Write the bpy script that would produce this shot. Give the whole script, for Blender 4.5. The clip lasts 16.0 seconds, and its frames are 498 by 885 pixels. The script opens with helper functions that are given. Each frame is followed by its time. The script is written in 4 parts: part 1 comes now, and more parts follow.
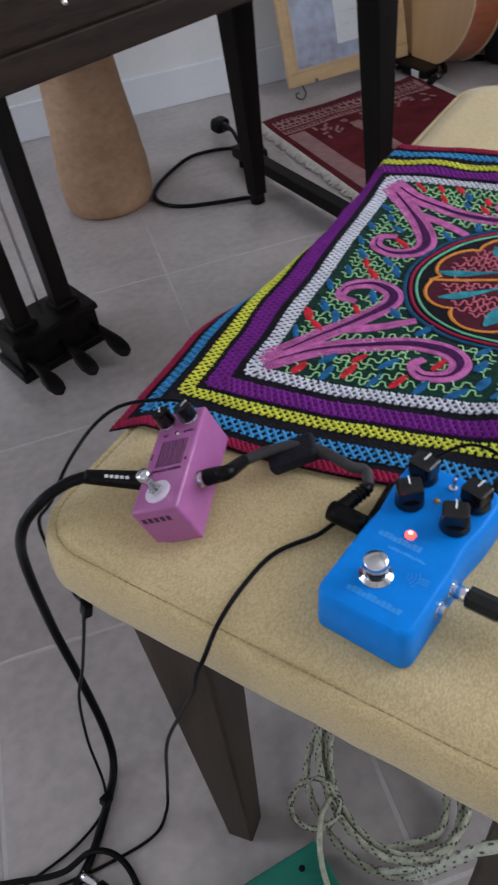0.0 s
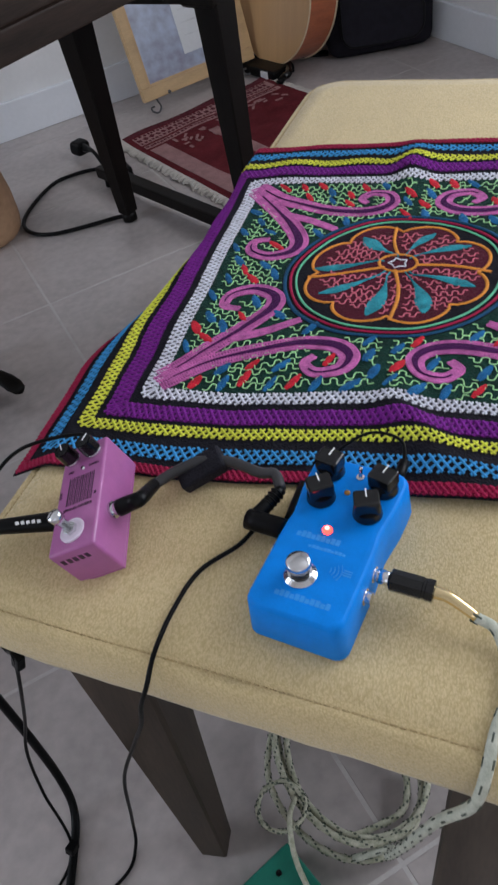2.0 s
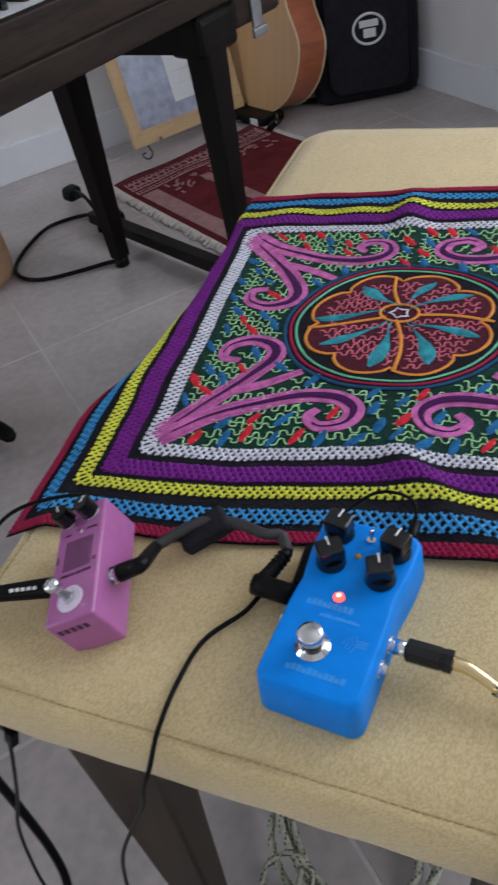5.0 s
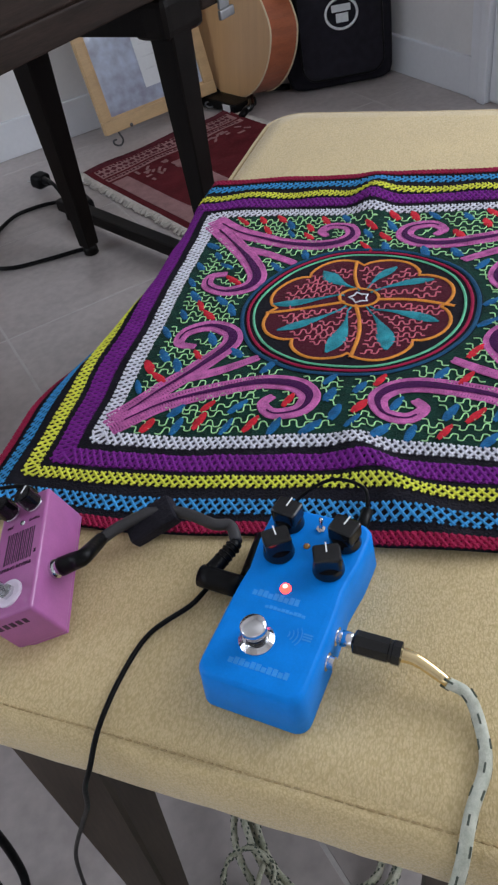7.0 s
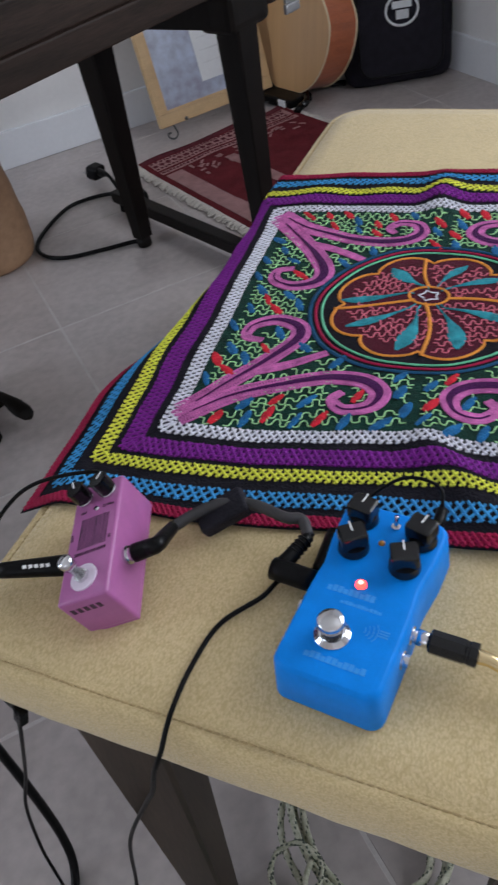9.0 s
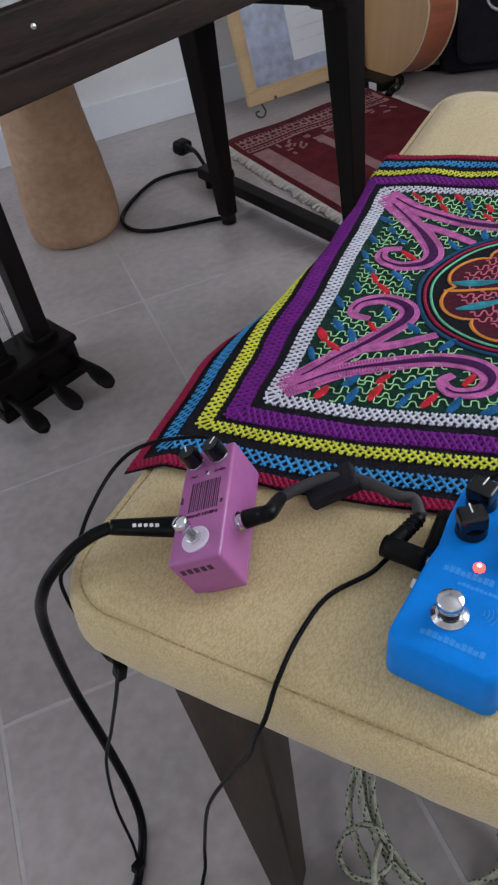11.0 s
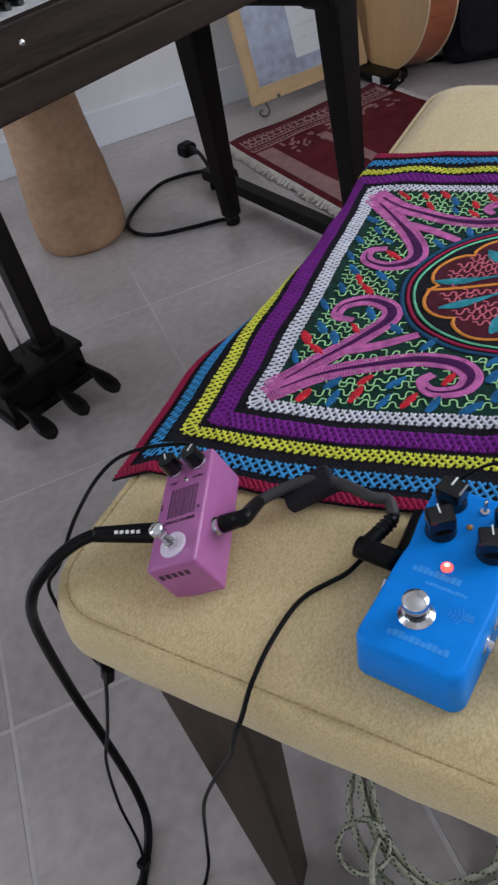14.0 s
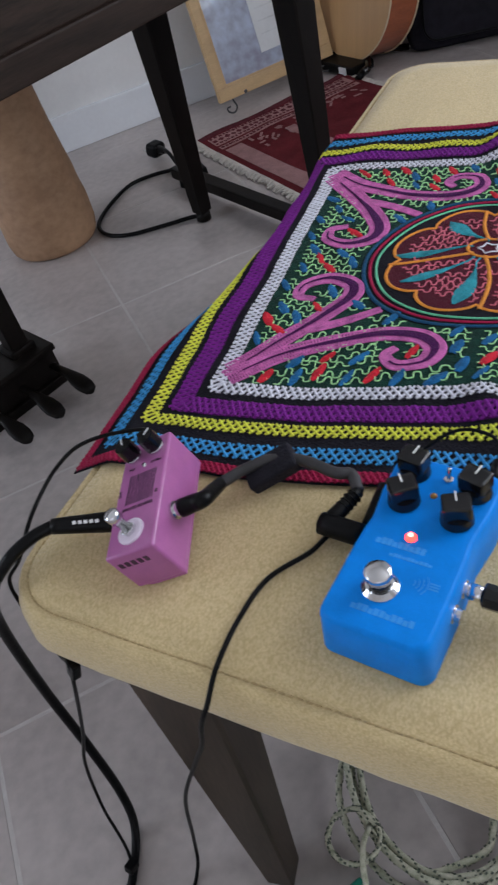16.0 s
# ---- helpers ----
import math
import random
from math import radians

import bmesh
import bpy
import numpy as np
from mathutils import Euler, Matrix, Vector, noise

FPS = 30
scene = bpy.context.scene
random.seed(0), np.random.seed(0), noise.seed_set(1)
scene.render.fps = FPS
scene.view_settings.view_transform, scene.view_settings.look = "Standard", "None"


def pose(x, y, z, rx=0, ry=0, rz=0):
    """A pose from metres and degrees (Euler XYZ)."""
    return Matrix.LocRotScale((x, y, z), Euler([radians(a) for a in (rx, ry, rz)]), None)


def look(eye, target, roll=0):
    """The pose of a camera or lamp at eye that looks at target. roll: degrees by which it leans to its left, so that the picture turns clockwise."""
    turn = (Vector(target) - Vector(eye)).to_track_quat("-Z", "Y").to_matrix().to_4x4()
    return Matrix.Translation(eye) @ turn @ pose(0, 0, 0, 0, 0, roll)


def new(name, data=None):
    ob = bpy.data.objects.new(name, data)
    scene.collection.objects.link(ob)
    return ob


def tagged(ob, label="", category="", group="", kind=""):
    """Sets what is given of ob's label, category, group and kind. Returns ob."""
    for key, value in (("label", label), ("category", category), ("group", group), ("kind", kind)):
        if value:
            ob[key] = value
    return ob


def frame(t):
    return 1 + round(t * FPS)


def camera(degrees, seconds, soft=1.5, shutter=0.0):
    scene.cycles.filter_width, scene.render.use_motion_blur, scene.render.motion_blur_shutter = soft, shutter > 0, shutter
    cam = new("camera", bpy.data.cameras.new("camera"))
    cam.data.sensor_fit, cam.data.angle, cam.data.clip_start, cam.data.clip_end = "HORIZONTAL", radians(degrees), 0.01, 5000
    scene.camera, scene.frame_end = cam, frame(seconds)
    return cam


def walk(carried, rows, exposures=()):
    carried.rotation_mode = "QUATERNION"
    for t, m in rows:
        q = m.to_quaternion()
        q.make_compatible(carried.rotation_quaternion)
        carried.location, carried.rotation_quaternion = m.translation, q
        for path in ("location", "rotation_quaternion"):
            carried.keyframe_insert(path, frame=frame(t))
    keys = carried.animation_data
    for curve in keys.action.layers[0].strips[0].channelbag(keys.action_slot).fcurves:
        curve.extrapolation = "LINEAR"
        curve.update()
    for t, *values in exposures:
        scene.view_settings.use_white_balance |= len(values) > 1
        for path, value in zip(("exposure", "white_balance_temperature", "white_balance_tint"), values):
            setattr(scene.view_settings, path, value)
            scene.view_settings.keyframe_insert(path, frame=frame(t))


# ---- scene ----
cam = camera(36.3, 16.0, soft=2.3, shutter=0.5)
PATH = [
    (0, (0.336, -0.757, 1.035), (0.582, 0.658, -0.356), -9.8),
    (0.5, (0.356, -0.757, 1.02), (0.644, 0.629, -0.393), -11.3),
    (1, (0.358, -0.767, 1.019), (0.697, 0.607, -0.394), -11.5),
    (1.5, (0.351, -0.771, 1.028), (0.813, 0.547, -0.403), -13.1),
    (2, (0.344, -0.757, 1.042), (0.806, 0.584, -0.369), -12.7),
    (2.5, (0.343, -0.747, 1.054), (0.818, 0.617, -0.329), -12.3),
    (3, (0.345, -0.737, 1.055), (0.819, 0.635, -0.321), -12.5),
    (3.5, (0.351, -0.739, 1.047), (0.822, 0.649, -0.313), -13.0),
    (4, (0.35, -0.745, 1.046), (0.82, 0.655, -0.303), -13.5),
    (4.5, (0.337, -0.73, 1.046), (0.817, 0.67, -0.299), -13.1),
    (5, (0.347, -0.722, 1.041), (0.875, 0.66, -0.305), -11.9),
    (5.2, (0.369, -0.731, 1.035), (0.927, 0.627, -0.324), -11.2),
    (7.5, (0.378, -0.724, 1.02), (0.929, 0.624, -0.35), -11.5),
    (8, (0.371, -0.726, 1.02), (0.909, 0.626, -0.352), -11.9),
    (8.5, (0.361, -0.73, 1.031), (0.89, 0.632, -0.335), -12.0),
    (9, (0.345, -0.709, 1.023), (0.822, 0.674, -0.339), -11.5),
    (9.5, (0.312, -0.7, 1.032), (0.719, 0.714, -0.323), -10.8),
    (10, (0.285, -0.691, 1.029), (0.661, 0.727, -0.33), -10.3),
    (12.5, (0.3, -0.693, 1.011), (0.597, 0.729, -0.363), -13.0),
    (13, (0.297, -0.693, 1.011), (0.587, 0.732, -0.362), -13.4),
    (13.5, (0.308, -0.696, 1.013), (0.586, 0.733, -0.359), -13.8),
    (14, (0.331, -0.712, 1.028), (0.611, 0.722, -0.338), -14.6),
    (14.5, (0.351, -0.725, 1.017), (0.634, 0.71, -0.347), -16.1),
    (15, (0.345, -0.72, 1.005), (0.638, 0.718, -0.353), -16.4),
    (15.5, (0.327, -0.704, 1.004), (0.622, 0.732, -0.357), -16.5),
    (16, (0.353, -0.722, 0.994), (0.653, 0.712, -0.368), -17.0),
]
walk(cam, [(t, look(eye, target, roll)) for t, eye, target, roll in PATH])

# ---- light: soft daylight of an interior, unseen windows east and west, added fill south ----
world = bpy.data.worlds.new("sky")
scene.world = world
world.use_nodes = True
wn = world.node_tree
sky = wn.nodes.new("ShaderNodeTexSky")
sky.sky_type, sky.sun_disc, sky.sun_elevation, sky.sun_rotation = "NISHITA", False, radians(40), radians(150)
wn.links.new(sky.outputs[0], wn.nodes["Background"].inputs[0])
wn.nodes["Background"].inputs[1].default_value = 0.12
scene.view_settings.exposure = 0.0


def area_light(name, eye, target, w, h, power, colour):
    lamp = bpy.data.lights.new(name, "AREA")
    lamp.shape, lamp.size, lamp.size_y, lamp.energy, lamp.color = "RECTANGLE", w, h, power, colour
    ob = new(name, lamp)
    ob.matrix_world = look(eye, target)


area_light("window_light_east", (2.295, -0.52, 1.45), (0.0, -0.52, 1.45), 1.5, 1.3, 36, (0.88, 0.925, 1.0))
# Added fill lamp behind the camera, for softness; no known window there.
area_light("fill_light_south", (-0.9, -2.56, 1.48), (-0.9, 0, 1.48), 1.7, 1.4, 8, (1.0, 0.94, 0.92))
area_light("window_light_west", (-2.66, 1.0, 1.4), (0.0, 1.0, 1.4), 1.3, 1.3, 32, (0.79, 0.87, 1.0))


# ---- materials ----
def material(name, colour, rough=0.6, metal=0.0, vary=0.12, scale=8.0, bump=0.0, bump_scale=60.0, second=None, spec=0.5,
             coat=0.0, stretch=(1, 1, 1), detail=4.0):
    """A procedural surface: colour broken up at two scales, with fine relief."""
    m = bpy.data.materials.new(name)
    m.use_nodes = True
    nt = m.node_tree
    b = nt.nodes["Principled BSDF"]
    b.inputs["Roughness"].default_value, b.inputs["Metallic"].default_value = rough, metal
    b.inputs["Specular IOR Level"].default_value, b.inputs["Coat Weight"].default_value = spec, coat
    co = nt.nodes.new("ShaderNodeTexCoord")
    mp = nt.nodes.new("ShaderNodeMapping")
    mp.inputs["Scale"].default_value = stretch
    nt.links.new(co.outputs["Object"], mp.inputs[0])
    n1, n2 = nt.nodes.new("ShaderNodeTexNoise"), nt.nodes.new("ShaderNodeTexNoise")
    n1.inputs["Scale"].default_value, n1.inputs["Detail"].default_value = scale, detail
    n2.inputs["Scale"].default_value, n2.inputs["Detail"].default_value = scale * 9, detail
    for n in (n1, n2):
        nt.links.new(mp.outputs[0], n.inputs["Vector"])
    mix = nt.nodes.new("ShaderNodeMath")
    mix.operation = "MULTIPLY_ADD"
    mix.inputs[1].default_value = 0.4
    nt.links.new(n2.outputs[0], mix.inputs[0])
    half = nt.nodes.new("ShaderNodeMath")
    half.operation = "MULTIPLY"
    half.inputs[1].default_value = 0.6
    nt.links.new(n1.outputs[0], half.inputs[0])
    nt.links.new(half.outputs[0], mix.inputs[2])
    ramp = nt.nodes.new("ShaderNodeValToRGB")
    dark = [c * (1 - vary) for c in colour] if second is None else second
    light = [min(1, c * (1 + vary)) for c in colour]
    ramp.color_ramp.elements[0].position, ramp.color_ramp.elements[1].position = 0.36, 0.64
    ramp.color_ramp.elements[0].color, ramp.color_ramp.elements[1].color = (*dark, 1), (*light, 1)
    nt.links.new(mix.outputs[0], ramp.inputs[0])
    nt.links.new(ramp.outputs[0], b.inputs["Base Color"])
    if bump:
        n3 = nt.nodes.new("ShaderNodeTexNoise")
        n3.inputs["Scale"].default_value, n3.inputs["Detail"].default_value = bump_scale, 3
        nt.links.new(mp.outputs[0], n3.inputs["Vector"])
        bp = nt.nodes.new("ShaderNodeBump")
        bp.inputs["Strength"].default_value, bp.inputs["Distance"].default_value = bump, 0.004
        nt.links.new(n3.outputs[0], bp.inputs["Height"])
        nt.links.new(bp.outputs[0], b.inputs["Normal"])
    return m


def glowing(name, colour, strength):
    m = material(name, colour, 0.3)
    b = m.node_tree.nodes["Principled BSDF"]
    b.inputs["Emission Color"].default_value, b.inputs["Emission Strength"].default_value = (*colour, 1), strength
    return m


WALL = material("wall_paint", (0.77, 0.765, 0.765), 0.75, vary=0.03, bump=0.08, bump_scale=180)
WHITE = material("white_gloss_paint", (0.78, 0.80, 0.84), 0.4, vary=0.03)
TILE = material("grey_floor_tile", (0.475, 0.426, 0.412), 0.30, vary=0.08, scale=5, second=(0.365, 0.325, 0.312), bump=0.05, bump_scale=40)
GROUT = material("pale_grout", (0.53, 0.50, 0.485), 0.9, vary=0.08, scale=30)
def boucle(name, light, dark, scale):
    """Looped woollen cloth: small round loops, each a little different, darker between them."""
    m = material(name, light, 0.95, vary=0.05, scale=14, spec=0.08)
    nt = m.node_tree
    b = nt.nodes["Principled BSDF"]
    mp = nt.nodes["Mapping"]
    mp.inputs["Scale"].default_value = (1.0, 0.45, 1.0)
    warp = nt.nodes.new("ShaderNodeTexNoise")
    warp.inputs["Scale"].default_value = 420
    nt.links.new(mp.outputs[0], warp.inputs["Vector"])
    add = nt.nodes.new("ShaderNodeMixRGB")
    add.blend_type, add.inputs[0].default_value = "LINEAR_LIGHT", 0.0016
    nt.links.new(mp.outputs[0], add.inputs[1])
    nt.links.new(warp.outputs["Color"], add.inputs[2])
    vor = nt.nodes.new("ShaderNodeTexVoronoi")
    vor.inputs["Scale"].default_value = scale
    nt.links.new(add.outputs[0], vor.inputs["Vector"])
    ramp = nt.nodes.new("ShaderNodeValToRGB")
    ramp.color_ramp.elements[0].position, ramp.color_ramp.elements[1].position = 0.25, 0.75
    ramp.color_ramp.elements[0].color, ramp.color_ramp.elements[1].color = (1, 1, 1, 1), (*dark, 1)
    nt.links.new(vor.outputs["Distance"], ramp.inputs[0])
    base = b.inputs["Base Color"].links[0].from_socket
    mul = nt.nodes.new("ShaderNodeMixRGB")
    mul.blend_type, mul.inputs[0].default_value = "MULTIPLY", 1.0
    nt.links.new(base, mul.inputs[1])
    nt.links.new(ramp.outputs[0], mul.inputs[2])
    nt.links.new(mul.outputs[0], b.inputs["Base Color"])
    bp = nt.nodes.new("ShaderNodeBump")
    bp.invert = True
    bp.inputs["Strength"].default_value, bp.inputs["Distance"].default_value = 0.42, 0.0013
    nt.links.new(vor.outputs["Distance"], bp.inputs["Height"])
    nt.links.new(bp.outputs[0], b.inputs["Normal"])
    b.inputs["Sheen Weight"].default_value, b.inputs["Sheen Roughness"].default_value = 0.35, 0.45
    return m


FABRIC = boucle("cream_boucle_fabric", (0.685, 0.545, 0.308), (0.80, 0.77, 0.70), 640)
BENCHWOOD = material("dark_walnut_stain", (0.050, 0.036, 0.026), 0.45, vary=0.35, scale=6, stretch=(6, 6, 0.6), spec=0.3)
SEAM = material("seam_thread", (0.53, 0.40, 0.215), 0.95, vary=0.1, scale=80, spec=0.1)
EBONY = material("dark_stained_wood", (0.0055, 0.004, 0.0034), 0.45, spec=0.14, vary=0.4, scale=6, stretch=(6, 6, 0.6), bump=0.06, bump_scale=90)
EBONY_RAIL = material("dark_worn_wood", (0.022, 0.0135, 0.0105), 0.55, spec=0.15, vary=0.45, scale=7, stretch=(0.5, 6, 6), bump=0.1, bump_scale=70)
IVORY = material("white_piano_keys", (0.80, 0.81, 0.82), 0.3, vary=0.02)
DRUM = material("pale_carved_wood", (0.42, 0.255, 0.15), 0.6, vary=0.10, scale=3, stretch=(1.6, 1.6, 2.2), second=(0.30, 0.17, 0.095), bump=0.35, bump_scale=14)
PINE = material("pine_wood", (0.56, 0.375, 0.19), 0.5, vary=0.12, scale=8, stretch=(1, 1, 5))
SPRUCE = material("spruce_guitar_top", (0.58, 0.35, 0.165), 0.3, vary=0.05, scale=6, stretch=(9, 9, 0.5), coat=0.3)
STEEL = material("dull_steel", (0.30, 0.30, 0.31), 0.45, metal=0.8, vary=0.15)
MAHOGANY = material("mahogany_guitar_side", (0.42, 0.12, 0.05), 0.28, vary=0.18, scale=8, stretch=(1, 1, 5), coat=0.4)
BINDING = material("cream_binding", (0.70, 0.58, 0.38), 0.4)
NYLON = material("black_nylon", (0.015, 0.014, 0.020), 0.85, spec=0.2, vary=0.3, scale=40, bump=0.4, bump_scale=400)
PLASTIC = material("black_plastic", (0.005, 0.005, 0.006), 0.20, vary=0.2, scale=40)
RUBBER = material("black_rubber", (0.004, 0.004, 0.0045), 0.36, spec=0.13, vary=0.25, scale=60, bump=0.1, bump_scale=200)
CHROME = material("chrome", (0.72, 0.72, 0.74), 0.16, metal=1.0, vary=0.05)
BRASS = material("gold_plated_metal", (0.86, 0.68, 0.38), 0.22, metal=1.0, vary=0.05)
PURPLE = material("purple_painted_metal", (0.41, 0.12, 0.325), 0.36, vary=0.07, scale=70, coat=0.25)
PRINT = material("dark_print", (0.05, 0.012, 0.045), 0.5)
WASHER = material("white_plastic_washer", (0.72, 0.62, 0.74), 0.45)
BLUE = material("blue_painted_metal", (0.0008, 0.235, 0.80), 0.46, vary=0.06, scale=70, spec=0.15)
PALEBLUE = material("pale_blue_print", (0.03, 0.31, 0.83), 0.5)
LINE = material("white_marking", (0.8, 0.8, 0.8), 0.5)
LED = glowing("red_led", (1.0, 0.04, 0.03), 5.0)
LEDCORE = glowing("led_core", (1.0, 0.45, 0.38), 2.6)
GREEN = material("green_painted_metal", (0.008, 0.16, 0.11), 0.45, vary=0.12, scale=30)
BRAID = material("white_green_braid", (0.52, 0.50, 0.40), 0.75, vary=0.1, scale=120, second=(0.26, 0.28, 0.19))
SILVER_BRAID = material("silvery_braid", (0.56, 0.565, 0.475), 0.6, vary=0.08, scale=140, second=(0.38, 0.40, 0.32))
BRAID_DARK = material("dark_braid_fleck", (0.07, 0.085, 0.065), 0.8, vary=0.1)
RUG_RED = material("dark_red_wool", (0.115, 0.017, 0.022), 0.95, vary=0.25, scale=20, bump=0.5, bump_scale=220, spec=0.1)
RUG_CREAM = material("faded_rose_wool", (0.33, 0.185, 0.185), 0.95, vary=0.2, scale=30, bump=0.5, bump_scale=220, spec=0.1)
RUG_DARK = material("maroon_rug_border", (0.10, 0.022, 0.030), 0.95, vary=0.3, scale=40, bump=0.5, bump_scale=220, spec=0.1)
FRINGE = material("off_white_fringe", (0.58, 0.54, 0.50), 0.95, vary=0.15, scale=70, bump=0.5, bump_scale=200)
ART = material("blue_grey_print", (0.40, 0.47, 0.60), 0.3, vary=0.15, scale=3.2, second=(0.24, 0.23, 0.31), coat=0.5, detail=2.0)
PAPER = material("white_paper", (0.72, 0.74, 0.76), 0.6, vary=0.04)
GREY = material("grey_print", (0.66, 0.68, 0.70), 0.6)
BLACKCLOTH = material("black_cotton", (0.014, 0.013, 0.018), 0.95, vary=0.3, scale=60, bump=0.5, bump_scale=400, spec=0.1)


def yarn(name, colour, vary=0.16):
    m = material(name, colour, 0.9, vary=vary, scale=90, bump=0.6, bump_scale=700, spec=0.15)
    b = m.node_tree.nodes["Principled BSDF"]
    b.inputs["Sheen Weight"].default_value, b.inputs["Sheen Roughness"].default_value = 0.05, 0.4
    return m


Y_CRIMSON, Y_BLUE, Y_YELLOW = yarn("crimson_yarn", (0.36, 0.014, 0.065)), yarn("sky_blue_yarn", (0.06, 0.35, 0.72)), yarn("yellow_yarn", (0.78, 0.80, 0.09))
Y_PURPLE, Y_WHITE, Y_PINK = yarn("purple_yarn", (0.20, 0.018, 0.26)), yarn("white_yarn", (0.78, 0.78, 0.87)), yarn("pink_yarn", (0.60, 0.15, 0.42), 0.35)
Y_RED, Y_COBALT, Y_MINT = yarn("red_yarn", (0.62, 0.02, 0.04), 0.3), yarn("deep_blue_yarn", (0.014, 0.125, 0.31), 0.35), yarn("pale_green_yarn", (0.46, 0.84, 0.40))
Y_ORANGE, Y_TEAL, Y_PLUM = yarn("orange_yarn", (0.78, 0.29, 0.05)), yarn("teal_yarn", (0.03, 0.27, 0.33), 0.4), yarn("dark_plum_yarn", (0.06, 0.006, 0.07))
Y_GREEN, Y_ROSE = yarn("dark_green_cotton", (0.004, 0.034, 0.024), 0.5), yarn("rose_yarn", (0.66, 0.16, 0.22))


# ---- building helpers ----
def part(name, bm, mat, parent=None, label="", smooth=False, kind=""):
    """Links a bmesh as one mesh object, under a thing or a part."""
    me = bpy.data.meshes.new(name)
    bmesh.ops.recalc_face_normals(bm, faces=bm.faces)
    bm.to_mesh(me)
    bm.free()
    me.materials.append(mat)
    if smooth:
        for p in me.polygons:
            p.use_smooth = True
    ob = new(name, me)
    ob.parent = parent
    return tagged(ob, label=label, kind=kind)


def thing(name, m, label, category, group="", kind=""):
    ob = new(name)
    ob.empty_display_size = 0.02
    ob.matrix_world = m
    return tagged(ob, label, category, group, kind)


def box(x0, x1, y0, y1, z0, z1, bevel=0.0, seg=2, bm=None, m=None):
    own = bmesh.new()
    bmesh.ops.create_cube(own, size=1, matrix=Matrix.LocRotScale(((x0 + x1) / 2, (y0 + y1) / 2, (z0 + z1) / 2), None, (x1 - x0, y1 - y0, z1 - z0)))
    if bevel:
        bmesh.ops.bevel(own, geom=own.edges[:], offset=bevel, segments=seg, affect="EDGES", profile=0.6)
    return merge(bm, own, m)


def merge(bm, own, m=None):
    if m is not None:
        own.transform(m)
    if bm is None:
        return own
    me = bpy.data.meshes.new("tmp")
    own.to_mesh(me)
    own.free()
    bm.from_mesh(me)
    bpy.data.meshes.remove(me)
    return bm


def cone(r0, r1, z0, z1, n=24, bevel=0.0, bm=None, m=None):
    own = bmesh.new()
    bmesh.ops.create_cone(own, cap_ends=True, segments=n, radius1=r0, radius2=r1, depth=z1 - z0, matrix=Matrix.Translation((0, 0, (z0 + z1) / 2)))
    if bevel:
        rims = [e for e in own.edges if abs(e.verts[0].co.z - e.verts[1].co.z) < 1e-6]
        bmesh.ops.bevel(own, geom=rims, offset=bevel, segments=2, affect="EDGES")
    return merge(bm, own, m)


def lathe(profile, n=32, bm=None, m=None):
    own = bmesh.new()
    rings = [[own.verts.new((r * math.cos(a * math.tau / n), r * math.sin(a * math.tau / n), z)) for a in range(n)] for r, z in profile]
    for a, b in zip(rings, rings[1:]):
        for i in range(n):
            own.faces.new((a[i], a[(i + 1) % n], b[(i + 1) % n], b[i]))
    own.faces.new(rings[0][::-1])
    own.faces.new(rings[-1])
    return merge(bm, own, m)


def loft(rings, bm=None, m=None):
    """A closed skin over rings of equally many points."""
    own = bmesh.new()
    vs = [[own.verts.new(p) for p in r] for r in rings]
    n = len(vs[0])
    for a, b in zip(vs, vs[1:]):
        for i in range(n):
            own.faces.new((a[i], a[(i + 1) % n], b[(i + 1) % n], b[i]))
    own.faces.new(vs[0][::-1])
    own.faces.new(vs[-1])
    return merge(bm, own, m)


def curve(points, per=8):
    """A smooth line through the points."""
    p = [Vector(q) for q in points]
    p = [p[0] * 2 - p[1]] + p + [p[-1] * 2 - p[-2]]
    out = []
    for a, b, c, d in zip(p, p[1:], p[2:], p[3:]):
        for k in range(per):
            t = k / per
            out.append(0.5 * (2 * b + (c - a) * t + (2 * a - 5 * b + 4 * c - d) * t * t + (3 * b - a - 3 * c + d) * t ** 3))
    return out + [p[-2]]


def tube(points, r, n=8, per=8, bm=None, taper=None):
    line = curve(points, per) if per else [Vector(q) for q in points]
    own = bmesh.new()
    side, rings = None, []
    for i, p in enumerate(line):
        way = (line[min(i + 1, len(line) - 1)] - line[max(i - 1, 0)]).normalized()
        side = way.orthogonal() if side is None else side - way * side.dot(way)
        side.normalize()
        up = way.cross(side)
        rr = r if taper is None else r * taper(i / (len(line) - 1))
        rings.append([own.verts.new(p + rr * (side * math.cos(a * math.tau / n) + up * math.sin(a * math.tau / n))) for a in range(n)])
    for a, b in zip(rings, rings[1:]):
        for i in range(n):
            own.faces.new((a[i], a[(i + 1) % n], b[(i + 1) % n], b[i]))
    own.faces.new(rings[0][::-1])
    own.faces.new(rings[-1])
    return merge(bm, own)


def rounded(w, l, r, inset=0.0, z=0.0, n=8, straight=1):
    """The outline of a rectangle with round corners, from (0, 0) to (w, l), drawn in by inset; its sides in so many steps."""
    r = max(r - inset, 0.002)
    out = []
    for cx, cy, a0 in ((w - inset - r, l - inset - r, 0), (inset + r, l - inset - r, 90), (inset + r, inset + r, 180), (w - inset - r, inset + r, 270)):
        for k in range(n + 1):
            a = radians(a0 + 90 * k / n)
            out.append((cx + r * math.cos(a), cy + r * math.sin(a), z))
    if straight > 1:
        full = []
        for i, (a, b) in enumerate(zip(out, out[1:] + out[:1])):
            steps = straight if i % (n + 1) == n else 1
            full += [tuple(p + (q - p) * k / steps for p, q in zip(a, b)) for k in range(steps)]
        return full
    return out


